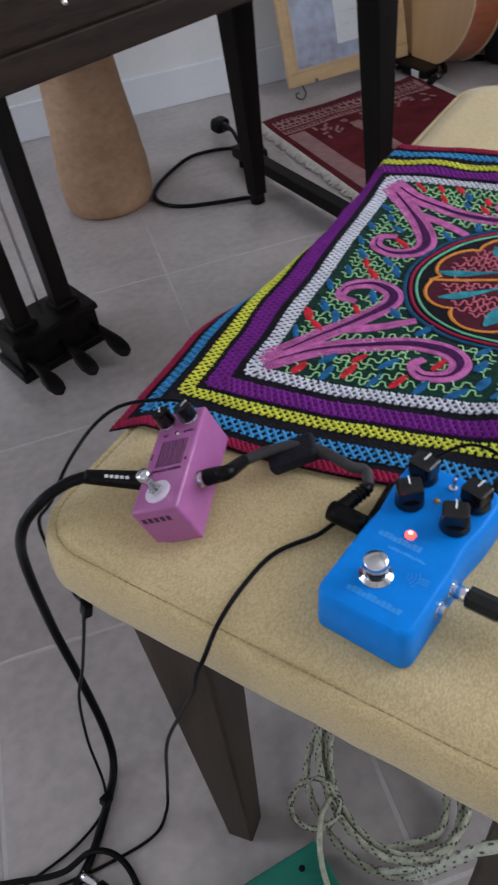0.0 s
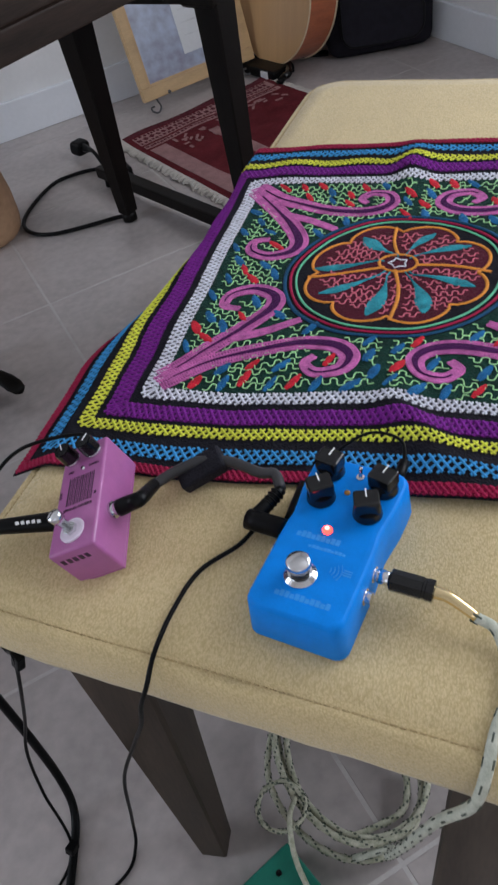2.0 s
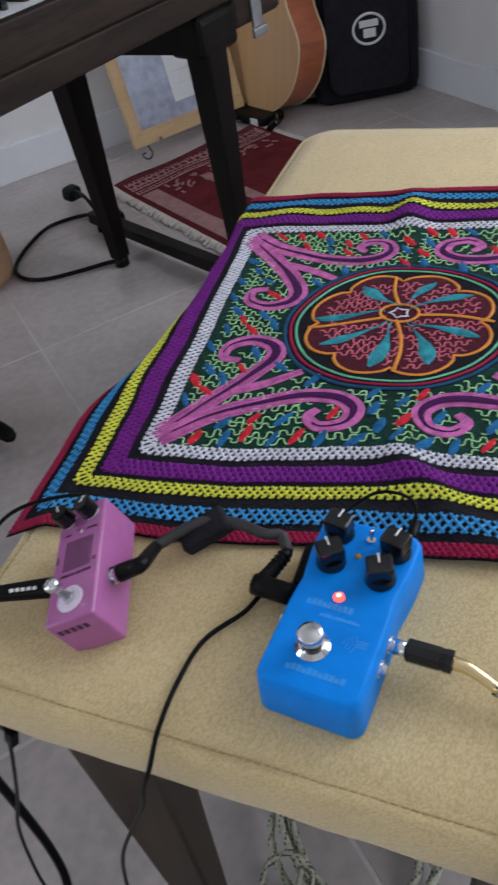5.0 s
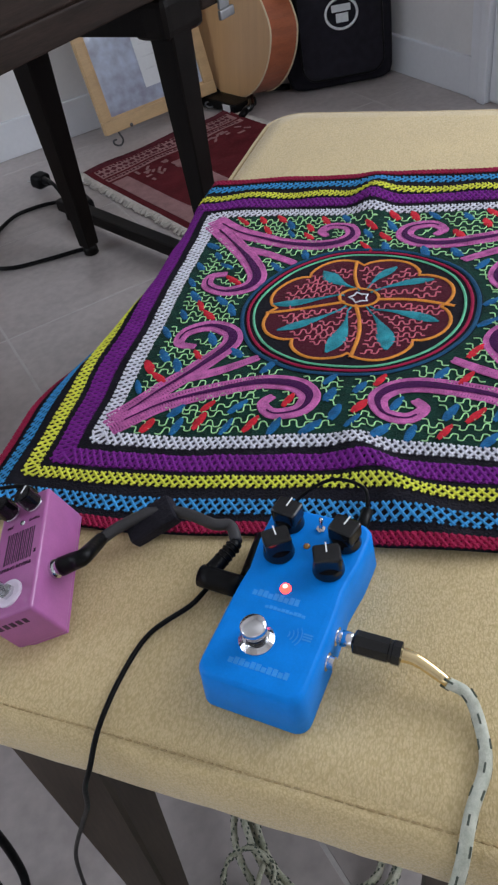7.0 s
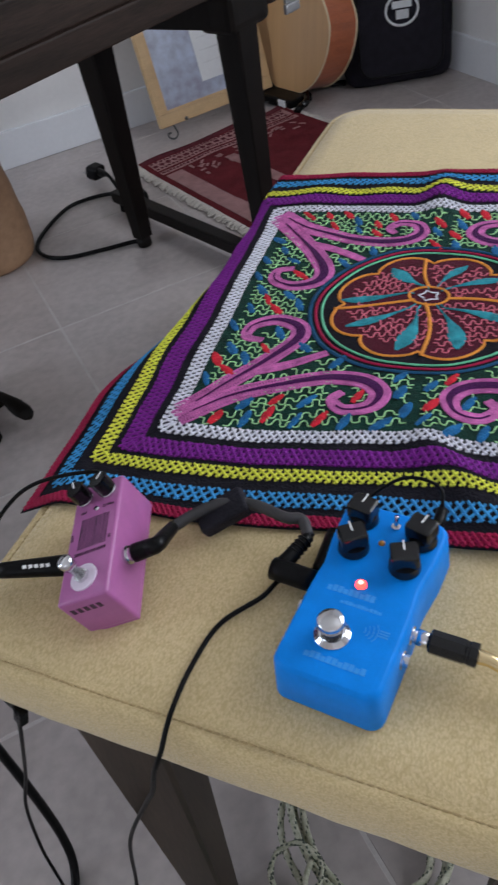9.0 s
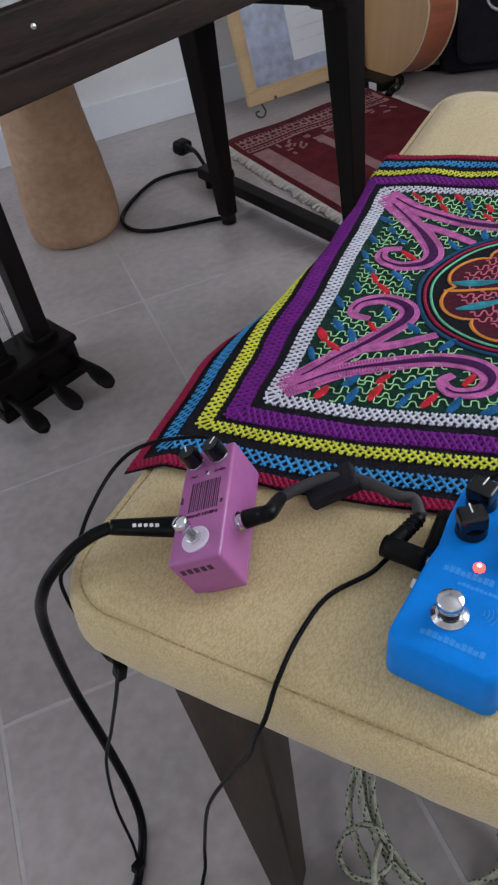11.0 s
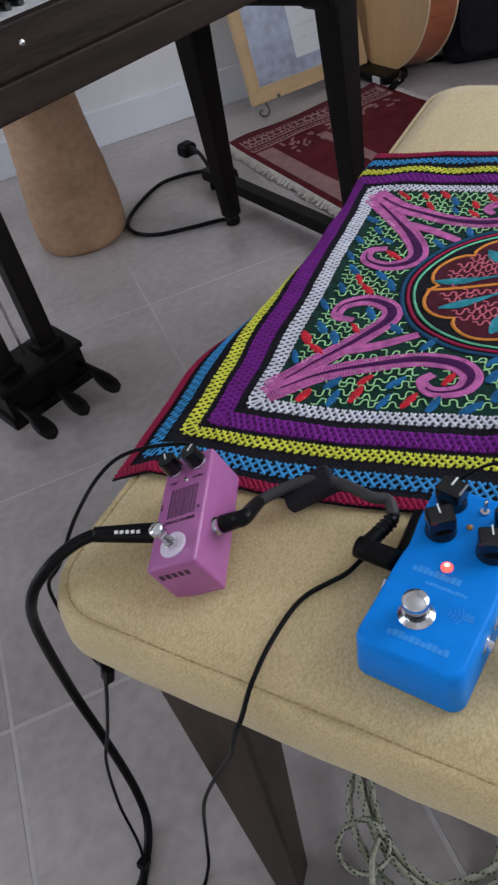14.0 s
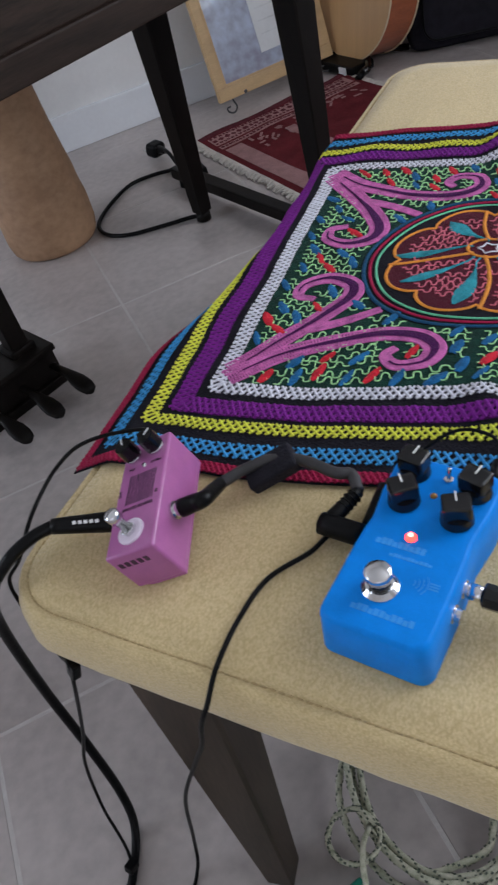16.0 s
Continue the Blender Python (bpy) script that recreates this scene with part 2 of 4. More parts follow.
def axis(direction, at):
    """A pose whose z axis runs along direction."""
    return Matrix.Translation(at) @ Vector(direction).to_track_quat("Z", "Y").to_matrix().to_4x4()


def letters(text, size, mat, parent, m, depth=0.0003, name="lettering"):
    c = bpy.data.curves.new(name, "FONT")
    c.body, c.size, c.extrude, c.align_x = text, size, depth, "CENTER"
    c.materials.append(mat)
    ob = new(name, c)
    ob.parent = parent
    ob.matrix_local = m
    return ob


# ---- the room ----
EAST, NORTH = 2.235, 2.115
floor = thing("floor", pose(0, 0, 0), "grey ceramic tiled floor with pale grout", "floor", kind="structure")
part("grout_bed", box(-2.6, EAST, -2.5, NORTH, -0.08, -0.0007), GROUT, floor)


def wall(name, x0, x1, y0, y1, holes=()):
    """A wall of thickness, with openings (along, from, to, low, high) cut through by leaving them out."""
    bm = bmesh.new()
    along_x = x1 - x0 > y1 - y0
    a, b = (x0, x1) if along_x else (y0, y1)
    cuts = [a]
    for h0, h1, low, high in holes:
        cuts += [h0, h1]
    cuts.append(b)
    for k, (s, e) in enumerate(zip(cuts, cuts[1:])):
        spans = [(-0.08, 2.55)] if k % 2 == 0 else [(-0.08, holes[k // 2][2]), (holes[k // 2][3], 2.55)]
        for low, high in spans:
            if high - low > 0.01:
                box(*((s, e, y0, y1) if along_x else (x0, x1, s, e)), low, high, bm=bm)
    return tagged(part(name, bm, WALL), "plain painted plaster wall, slightly grey", "wall", kind="structure")


wall("wall_north", -2.72, EAST + 0.12, NORTH, NORTH + 0.12)
wall("wall_east", EAST, EAST + 0.12, -2.5, NORTH, [(-1.32, 0.28, 0.75, 2.15)])
# This unseen opening is added only to hold the south fill lamp.
wall("wall_south", -2.72, EAST + 0.12, -2.62, -2.5, [(-1.8, 0.0, 0.75, 2.2)])
wall("wall_west", -2.72, -2.6, -2.5, NORTH, [(0.3, 1.7, 0.7, 2.1)])
tagged(part("ceiling", box(-2.72, EAST + 0.12, -2.62, NORTH + 0.12, 2.55, 2.67), WALL), "plain white ceiling", "ceiling", kind="structure")

for name, dims in (("baseboard_north", (-2.6, EAST, NORTH - 0.016, NORTH)), ("baseboard_east", (EAST - 0.016, EAST, 1.253, NORTH - 0.018))):
    bm = box(*dims, 0.0, 0.125, bevel=0.004)
    tagged(part(name, bm, WHITE), "white painted skirting board along the wall", "baseboard", kind="structure")
door_1 = thing("door_1", pose(EAST, 0.985, 0), "white painted door trim in the wall", "door", kind="structure")
part("casing", merge(box(-0.022, 0.0, 0.18, 0.265, 0, 2.1, bevel=0.005), box(-0.034, -0.0215, 0.18, 0.215, 0, 2.1, bevel=0.004)), WHITE, door_1)
part("door_leaf", box(-0.012, 0.0, -0.62, 0.178, 0.01, 2.05, bevel=0.003), WHITE, door_1)


# ---- upholstered bench ----
bench = thing("upholstered_bench", pose(0.178, -0.2347, 0, 0, 0, -49.2), "long bench with cream boucle cushion and dark tapered legs", "bench")
BW, BL = 0.66, 1.178
rings = []
for inset, z in ((0.022, 0.427), (0.005, 0.433), (0.0, 0.450), (0.002, 0.474), (0.007, 0.486), (0.0125, 0.4925), (0.017, 0.4888), (0.0225, 0.4945),
                 (0.05, 0.4965), (0.14, 0.4975), (0.3, 0.4975)):
    rings.append(rounded(BW, BL, 0.075, inset, z, 8, 14))
for k, ring in enumerate(rings):
    ring = [(x + (0.008 * math.exp(-((y - 0.72) / 0.2) ** 2) if x < 0.2 else 0), y, z) for x, y, z in ring]
    rings[k] = [(x + 0.0016 * noise.noise((x * 24, y * 24, k * 0.4)), y + 0.0016 * noise.noise((x * 24, y * 24, k * 0.4 + 9)), z + 0.0012 * noise.noise((x * 14, y * 14, 3.0))) for x, y, z in ring]
cushion = part("cushion", loft(rings), FABRIC, bench, "cream boucle fabric cushion with a stitched seam", smooth=True)
seam = [(x + (0.008 * math.exp(-((y - 0.72) / 0.2) ** 2) if x < 0.2 else 0), y, z + 0.0012 * noise.noise((x * 14, y * 14, 3.0))) for x, y, z in rounded(BW, BL, 0.075, 0.017, 0.4892, 8, 14)]
bm = bmesh.new()
for a, b in zip(seam, seam[1:] + seam[:1]):
    a, b = Vector(a), Vector(b)
    n = max(1, round((b - a).length / 0.0075))
    for k in range(n):
        tube([a.lerp(b, (k + 0.12) / n), a.lerp(b, (k + 0.5) / n) + Vector((0, 0, 0.0006)), a.lerp(b, (k + 0.82) / n)], 0.0009, 5, 0, bm)
part("seam", bm, SEAM, cushion, "row of darker stitches", smooth=True, kind="stuff")
part("seat_board", box(0.04, BW - 0.04, 0.04, BL - 0.04, 0.410, 0.428, 0.003), EBONY, bench)


def tapered_leg(parent, x, y, half0, half1, z0, z1, turn=0.0, lean=(0, 0), wood=EBONY):
    rings = []
    for h, z, k in ((half0, z0, 0), (half1, z1, 1)):
        c, b = Vector((x + lean[0] * (1 - k), y + lean[1] * (1 - k), z)), h * 0.12
        sq = [(h - b, h), (-h + b, h), (-h, h - b), (-h, -h + b), (-h + b, -h), (h - b, -h), (h, -h + b), (h, h - b)]
        rot = Matrix.Rotation(radians(turn), 3, "Z")
        rings.append([c + rot @ Vector((p, q, 0)) for p, q in sq])
    return part("leg", loft(rings), wood, parent)


for x in (0.170, BW - 0.150):
    for y in (0.052, BL - 0.052):
        sx, sy = (1 if x < BW / 2 else -1), (1 if y < BL / 2 else -1)
        tapered_leg(bench, x - 0.0125 * sx, y, 0.017, 0.038, 0.0, 0.425, 12 * sx * sy, (0.038 * sx, -0.045 * sy), BENCHWOOD)

# ---- embroidered cloth on the bench ----
CA, CB, CC, CD = Vector((-0.001, -0.004)), Vector((0.51, 0.026)), Vector((0.50, 0.506)), Vector((-0.014, 0.476))
SIDE = 0.49


def local(ex, ey, z):
    """From the bench's own directions (across, along) to the room."""
    s = math.sqrt(0.5)
    return Vector((0.458 + s * (ex + ey), -0.106 + s * (ey - ex), z))


def on_cloth(u, v, h=0.0):
    """A place on the cloth: u across and v along, 0 to 1 over the white border's square; it lies on the cushion and hangs over its edge."""
    p = CA * (1 - u) * (1 - v) + CB * u * (1 - v) + CC * u * v + CD * (1 - u) * v
    p = p + Vector((noise.noise((u * 3.1, v * 3.1, 5.0)), noise.noise((u * 3.1, v * 3.1, 9.0)))) * 0.007 + Vector((noise.noise((u * 9, v * 9, 2.0)), noise.noise((u * 9, v * 9, 7.0)))) * 0.0022
    z = 0.5005 + h
    low = max(-v, 0)
    rise = math.exp(-((u - 0.54 + 0.07 * max(v, 0) - 0.75 * low) / (0.045 + 0.22 * low)) ** 2)
    z += rise * (0.014 * math.exp(-((v + 0.06) / 0.16) ** 2) + 0.015 * math.exp(-((v - 1.06) / 0.13) ** 2))
    z += 0.004 * math.exp(-((u - 0.97) / 0.05) ** 2) + 0.0022 * noise.noise((u * 5, v * 5, 0.3)) + 0.0022
    z += 0.004 * math.exp(-((v - 1.1) / 0.07) ** 2) * math.sin(u * 15) ** 2
    f = min(max((p.y - 0.05) / 0.31, 0), 1)
    f = f * f * (3 - 2 * f)
    edge, most, bend = -0.058 + 0.029 * f + 0.002 * noise.noise((v * 7, 0.0, 4.0)), radians(25 + 58 * f), 0.014
    over, x = edge - p.x, p.x
    if over > 0:
        a = min(over / bend, most)
        rest = max(over - bend * most, 0)
        x = edge - bend * math.sin(a) - rest * math.cos(most)
        z -= bend * (1 - math.cos(a)) + rest * math.sin(most)
    return local(x, p.y, z)


cloth = thing("embroidered_cloth", pose(0, 0, 0), "black cloth with bright multicoloured embroidery and crocheted border bands", "tablecloth")
LOW, HIGH, N = -0.228, 1.228, 120
bm = bmesh.new()
grid = [[bm.verts.new(on_cloth(LOW + (HIGH - LOW) * i / N + 0.004 * noise.noise((j * 0.4, i * 0.4, 2.0)), LOW + (HIGH - LOW) * j / N)) for i in range(N + 1)] for j in range(N + 1)]
under = [[bm.verts.new(grid[j][i].co - Vector((0, 0, 0.0016))) for i in range(N + 1)] for j in range(N + 1)]
for j in range(N):
    for i in range(N):
        bm.faces.new((grid[j][i], grid[j][i + 1], grid[j + 1][i + 1], grid[j + 1][i]))
        bm.faces.new((under[j][i], under[j + 1][i], under[j + 1][i + 1], under[j][i + 1]))
for k in range(N):
    for a, b, c, d in (((0, k), (0, k + 1), 0, 0), ((N, k), (N, k + 1), 0, 0), ((k, 0), (k + 1, 0), 0, 0), ((k, N), (k + 1, N), 0, 0)):
        bm.faces.new((grid[a[0]][a[1]], grid[b[0]][b[1]], under[b[0]][b[1]], under[a[0]][a[1]]))
part("base_cloth", bm, BLACKCLOTH, cloth, "black cotton ground", smooth=True)
bm = bmesh.new()
field = [[bm.verts.new(on_cloth(0.03 + 0.94 * i / 40, 0.03 + 0.94 * j / 40, 0.0007)) for i in range(41)] for j in range(41)]
for j in range(40):
    for i in range(40):
        bm.faces.new((field[j][i], field[j][i + 1], field[j + 1][i + 1], field[j + 1][i]))
part("field", bm, Y_GREEN, cloth, "dark green field", smooth=True)


def ribbon(bm, line, width, h=0.001, crown=0.0012, ends=True):
    """A raised band of stitches along a line of (u, v); width in metres, a number or a rule."""
    line = [Vector(p) for p in line]
    rows, n = [], len(line) - 1
    for i, p in enumerate(line):
        way = (line[min(i + 1, n)] - line[max(i - 1, 0)])
        way = way.normalized() if way.length else Vector((1, 0))
        side = Vector((-way.y, way.x))
        w = (width(i / n) if callable(width) else width) / SIDE / 2
        rows.append([bm.verts.new(on_cloth(*(p + side * w * k), h + (crown if abs(k) < 1 else 0))) for k in (-1, -0.45, 0.45, 1)])
    for a, b in zip(rows, rows[1:]):
        for k in range(3):
            bm.faces.new((a[k], a[k + 1], b[k + 1], b[k]))
    return bm


def flat_curve(points, per=6):
    return [Vector((p.x, p.y)) for p in curve([(u, v, 0) for u, v in points], per)]


def band(name, mat, inner, outer, pitch, thick, label, cross=True):
    """A crocheted band round the square, from inner to outer metres outside the white square's edge: crossing stitches with gaps."""
    bm = bmesh.new()
    a, b = inner / SIDE, outer / SIDE
    rnd = random.Random(name)
    for side in range(4):
        n = int((1 + 2 * b) * SIDE / pitch)
        for k in range(n):
            for lean in ((1, -1) if cross else (1,)):
                s0 = -b + (1 + 2 * b) * (k + 0.5 - 0.8 * lean) / n + rnd.uniform(-0.1, 0.1) * pitch
                s1 = -b + (1 + 2 * b) * (k + 0.5 + 0.8 * lean) / n + rnd.uniform(-0.1, 0.1) * pitch
                lo, hi = -a - (b - a) * rnd.uniform(0, 0.06), -b + (b - a) * rnd.uniform(0, 0.06)
                if min(s0, s1) < lo - 0.3 * (b - a) or max(s0, s1) > 1 - lo + 0.3 * (b - a):
                    if min(s0, s1) < hi or max(s0, s1) > 1 - hi:
                        continue
                    if s0 < lo or s0 > 1 - lo:
                        lo = -(min(-s0, b) if s0 < lo else min(s0 - 1, b))
                        if lo - hi < 0.003:
                            continue
                pts = [(s0, lo), ((s0 + s1) / 2, (lo + hi) / 2), (s1, hi)]
                pts = [{0: (s, t), 1: (1 - t, s), 2: (1 - s, 1 - t), 3: (t, 1 - s)}[side] for s, t in pts]
                ribbon(bm, pts, thick, 0.0006 + 0.0006 * (lean > 0), 0.0011)
    return part(name, bm, mat, cloth, label, smooth=True, kind="stuff")


band("crimson_band", Y_CRIMSON, 0.097, 0.111, 0.0058, 0.0034, "crimson crocheted edging")
band("blue_band", Y_BLUE, 0.068, 0.088, 0.0092, 0.0028, "sky blue crocheted band")
band("yellow_band", Y_YELLOW, 0.038, 0.054, 0.0078, 0.0027, "yellow crocheted band")
for lo, hi, name, mat in ((0.010, 0.032, "purple_ground", yarn("deep_purple_cotton", (0.07, 0.008, 0.095))), (-0.0165, 0.0005, "white_ground", yarn("charcoal_cotton", (0.05, 0.045, 0.06))), (0.0975, 0.1105, "crimson_ground", yarn("dark_crimson_cotton", (0.12, 0.006, 0.02)))):
    m = (lo + hi) / 2 / SIDE
    square = [Vector((-m + (1 + 2 * m) * k / 48, -m)) for k in range(49)]
    square = [q for t in range(4) for q in ([p for p in square] if t == 0 else [Vector({1: (1 - p.y, p.x), 2: (1 - p.x, 1 - p.y), 3: (p.y, 1 - p.x)}[t]) for p in square])][:-1] + [square[0]]
    part(name, ribbon(bmesh.new(), square, hi - lo, 0.0004, 0.0003), mat, cloth, smooth=True)
band("purple_band", Y_PURPLE, 0.010, 0.032, 0.0072, 0.0036, "purple crocheted band")
band("white_band", Y_WHITE, -0.017, 0.001, 0.0076, 0.0028, "white crocheted band")

# Scrolls: from each corner a horn that parts into two curls, of open pink stitches on plum.
CURL_A = [(0.03, 0.045), (0.11, 0.125), (0.215, 0.18), (0.32, 0.205), (0.395, 0.195), (0.432, 0.155), (0.42, 0.108), (0.372, 0.098), (0.342, 0.13), (0.36, 0.155)]
CURL_B = [(0.03, 0.07), (0.10, 0.172), (0.17, 0.268), (0.214, 0.35), (0.205, 0.404), (0.15, 0.428), (0.10, 0.402), (0.095, 0.355), (0.135, 0.345)]
FLIPS = [lambda u, v: (u, v), lambda u, v: (1 - u, v), lambda u, v: (u, 1 - v), lambda u, v: (1 - u, 1 - v)]


def lacy(name, line, width, parent, label=""):
    """A band of open stitches: a plum ground, pink edges and pink stitches crossing between them."""
    line = [Vector(p) for p in line]
    n = len(line) - 1
    rails = ([], [])
    for i, p in enumerate(line):
        way = (line[min(i + 1, n)] - line[max(i - 1, 0)]).normalized()
        side = Vector((-way.y, way.x)) * width(i / n) / SIDE / 2
        rails[0].append(p - side)
        rails[1].append(p + side)
    ob = part(name, ribbon(bmesh.new(), line, width, 0.0010, 0.0006), Y_PLUM, parent, label, smooth=True)
    bm = bmesh.new()
    for rail in rails:
        ribbon(bm, rail, 0.0026, 0.0016, 0.0010)
    for i in range(n):
        for a, b in ((0, 1), (1, 0)):
            for k in (0.0, 0.5):
                p = rails[a][i].lerp(rails[a][i + 1], k)
                q = rails[b][i].lerp(rails[b][i + 1], k) + (line[i + 1] - line[i]) * 0.6
                ribbon(bm, [p, (p + q) / 2, q], 0.0021, 0.0013, 0.0011)
    part("stitches", bm, Y_PINK, ob, "pink crossing stitches", smooth=True, kind="stuff")
    return ob


curls = []
for f in FLIPS:
    for points in (CURL_A, CURL_B):
        line = flat_curve([f(*p) for p in points], 9)
        curls += line[::2]
        scroll = lacy("scroll", line, lambda t: 0.023 * (1 - 0.66 * t) + 0.004 * math.sin(t * math.pi) ** 2, cloth, "pink embroidered corner scroll with a plum core")
        part("core_line", ribbon(bmesh.new(), line[3:int(len(line) * 0.84)], lambda t: 0.0022 + 0.0082 * math.sin(min(t * 1.05, 1) * math.pi) ** 2.4, 0.0030, 0.0004), Y_PLUM, scroll, smooth=True)
    line = flat_curve([f(*p) for p in ((0.15, 0.222), (0.22, 0.252), (0.295, 0.296))], 8)
    curls += line
    lacy("scroll_tip", line, lambda t: 0.012 * (1 - 0.3 * t), cloth, "pink embroidered corner scroll")

# Leaves and the maze of pale green stitches between the scrolls.
rnd = random.Random(7)
MID, RING = Vector((0.484, 0.50)), 0.134 / SIDE


def clear(p, gap):
    return 0.045 < p.x < 0.955 and 0.045 < p.y < 0.955 and (p - MID).length > RING + 0.012 and min((p - c).length for c in curls) > gap


leaves = []
red, blue, maze = bmesh.new(), bmesh.new(), bmesh.new()
for _ in range(5000):
    p = Vector((rnd.uniform(0.05, 0.95), rnd.uniform(0.05, 0.95)))
    if clear(p, 0.037) and all((p - q).length > 0.046 for q in leaves):
        leaves.append(p)
        beside = min(p.x, 1 - p.x) < min(p.y, 1 - p.y)
        lean = (128 if p.x < 0.5 else 52) if beside else (62 if p.y < 0.5 else 118)
        a, r = radians(lean + rnd.uniform(-16, 16)), rnd.uniform(0.022, 0.030)
        d = Vector((math.cos(a), math.sin(a))) * r
        w = rnd.uniform(0.0080, 0.0110)
        ribbon(red if rnd.random() < 0.42 else blue, [p - d + d * k / 3 for k in range(7)], lambda t: w * math.sin(math.pi * (0.1 + 0.8 * t)) ** 0.7, 0.0016, 0.0012)
part("red_leaves", red, Y_RED, cloth, "red stitched leaves", smooth=True, kind="stuff")
part("blue_leaves", blue, Y_COBALT, cloth, "deep blue stitched leaves", smooth=True, kind="stuff")


def meander(bm, start, way, steps, pitch, reach, allowed, width, h):
    """A line of square waves along way, broken off wherever it is not allowed."""
    side, run, up = Vector((-way.y, way.x)), [], 1
    for k in range(steps):
        p = start + way * pitch * k + side * 0.006 * math.sin(k * 0.55 + start.y * 40)
        if allowed(p):
            r = reach * rnd.uniform(0.7, 1.15)
            run += [p + side * r * up + way * pitch * rnd.uniform(-0.12, 0.12), p + side * r * up + way * pitch * rnd.uniform(0.65, 0.9)]
            up = -up
        if (not allowed(p) or k == steps - 1) and run:
            if len(run) > 2:
                ribbon(bm, flat_curve(run, 3), width, h, 0.0009)
            run = []


for row in range(38):
    for start, way in ((Vector((0.042, 0.05 + row * 0.0245)), Vector((1, 0.05))), (Vector((0.51, 0.05 + row * 0.0245)), Vector((1, -0.06)))):
        meander(maze, start + Vector((0, rnd.uniform(-0.003, 0.003))), way.normalized(), 31, 0.0146, 0.0082, lambda p: clear(p, 0.020), 0.0014, 0.0013)
part("green_maze", maze, Y_MINT, cloth, "pale green maze of fine stitches", smooth=True, kind="stuff")

# The round medallion.


def circle(r, n=72, wave=0.0, k=8, ph=0.0):
    return [MID + Vector((math.cos(a), math.sin(a) * 1.02)) * (r / SIDE) * (1 + wave * abs(math.sin(a * k / 2 + ph)) ** 0.7) for a in (i * math.tau / n for i in range(n + 1))]


def disc(name, outline, h, mat, parent, label):
    """A flat patch of cloth inside an outline round the medallion's middle."""
    bm = bmesh.new()
    n = len(outline) - 1
    rings = [[bm.verts.new(on_cloth(*(MID + (p - MID) * k), h)) for p in outline[:-1]] for k in (0.02, 0.35, 0.7, 1.0)]
    for a, b in zip(rings, rings[1:]):
        for i in range(n):
            bm.faces.new((a[i], a[(i + 1) % n], b[(i + 1) % n], b[i]))
    return part(name, bm, mat, parent, label, smooth=True)


medallion = disc("medallion", circle(0.134), 0.0012, BLACKCLOTH, cloth, "round black medallion with a flower in eight petals")
disc("flower_ground", circle(0.090, 96, 0.18, 8), 0.0017, yarn("dark_garnet_cotton", (0.075, 0.006, 0.018)), medallion, "dark garnet ground of the flower")
for name, mat, r, w, wave, k in (("dark_blue_ring", yarn("navy_yarn", (0.012, 0.07, 0.15)), 0.1305, 0.005, 0, 8), ("crimson_ring", Y_CRIMSON, 0.1235, 0.0036, 0, 8),
                                 ("green_ring", yarn("mint_yarn", (0.16, 0.56, 0.34)), 0.1165, 0.003, 0, 8), ("orange_outline", Y_ORANGE, 0.091, 0.0040, 0.18, 8)):
    part(name, ribbon(bmesh.new(), circle(r, 96, wave, k), w, 0.0017, 0.0012), mat, medallion, smooth=True)
HEART = MID + Vector((0.002, 0.04))
PETALS = (((-0.001, 0.037), (-0.049, 0.077), 0.021), ((-0.022, 0.024), (-0.097, 0.007), 0.016), ((-0.018, -0.008), (-0.084, -0.047), 0.015), ((-0.010, -0.010), (-0.024, -0.094), 0.021),
          ((0.014, -0.008), (0.039, -0.086), 0.021), ((0.020, -0.006), (0.090, -0.031), 0.016), ((0.018, 0.034), (0.080, 0.054), 0.015), ((0.010, 0.042), (0.038, 0.086), 0.014))
STEMS = (((-0.014, 0.010), (-0.102, -0.010)), ((0.022, 0.016), (0.106, 0.0)), ((-0.002, 0.004), (0.004, -0.102)), ((0.0, 0.037), (-0.010, 0.102)))
busy = []
for tail, tip, w in PETALS:
    a, b = MID + Vector(tail) / SIDE, MID + Vector(tip) / SIDE
    bend = Vector((-(b - a).y, (b - a).x)) * 0.06
    line = [HEART.lerp(a, 0.7), *(a.lerp(b, k / 10) + bend * math.sin(k * 0.314) for k in range(11))]
    busy += line[3:]
    part("petal", ribbon(bmesh.new(), line, lambda t: 0.0020 + (w - 0.003) * math.sin(math.pi * min(max((t - 0.12) / 0.88, 0) ** 1.9, 1)) ** 1.1, 0.0023, 0.0013), Y_TEAL, medallion, "teal stitched petal", smooth=True)
for tail, tip in STEMS:
    a, b = MID + Vector(tail) / SIDE, MID + Vector(tip) / SIDE
    bend = Vector((-(b - a).y, (b - a).x)) * 0.05
    line = [a.lerp(b, k / 8) + bend * math.sin(k * math.pi / 8) for k in range(9)]
    busy += line
    part("stem", ribbon(bmesh.new(), line, 0.0044, 0.0021, 0.0012), Y_ORANGE, medallion, "orange plaited stem", smooth=True)
waves = bmesh.new()
in_flower = lambda p: (p - MID).length < 0.092 / SIDE and (p - HEART).length > 0.05 and min((p - q).length for q in busy) > 0.0125
for row in range(19):
    meander(waves, MID + Vector((-0.2, -0.198 + 0.022 * row)), Vector((1, 0)), 34, 0.012, 0.0068, in_flower, 0.0019, 0.0019)
part("rose_stitching", waves, Y_ROSE, medallion, "rose square-wave stitches", smooth=True, kind="stuff")
part("heart_ring", ribbon(bmesh.new(), [HEART + Vector((math.cos(a) * 1.15, math.sin(a))) * 0.019 / SIDE for a in (k * math.tau / 24 for k in range(25))], 0.0038, 0.0024, 0.0012), Y_ORANGE, medallion, smooth=True)
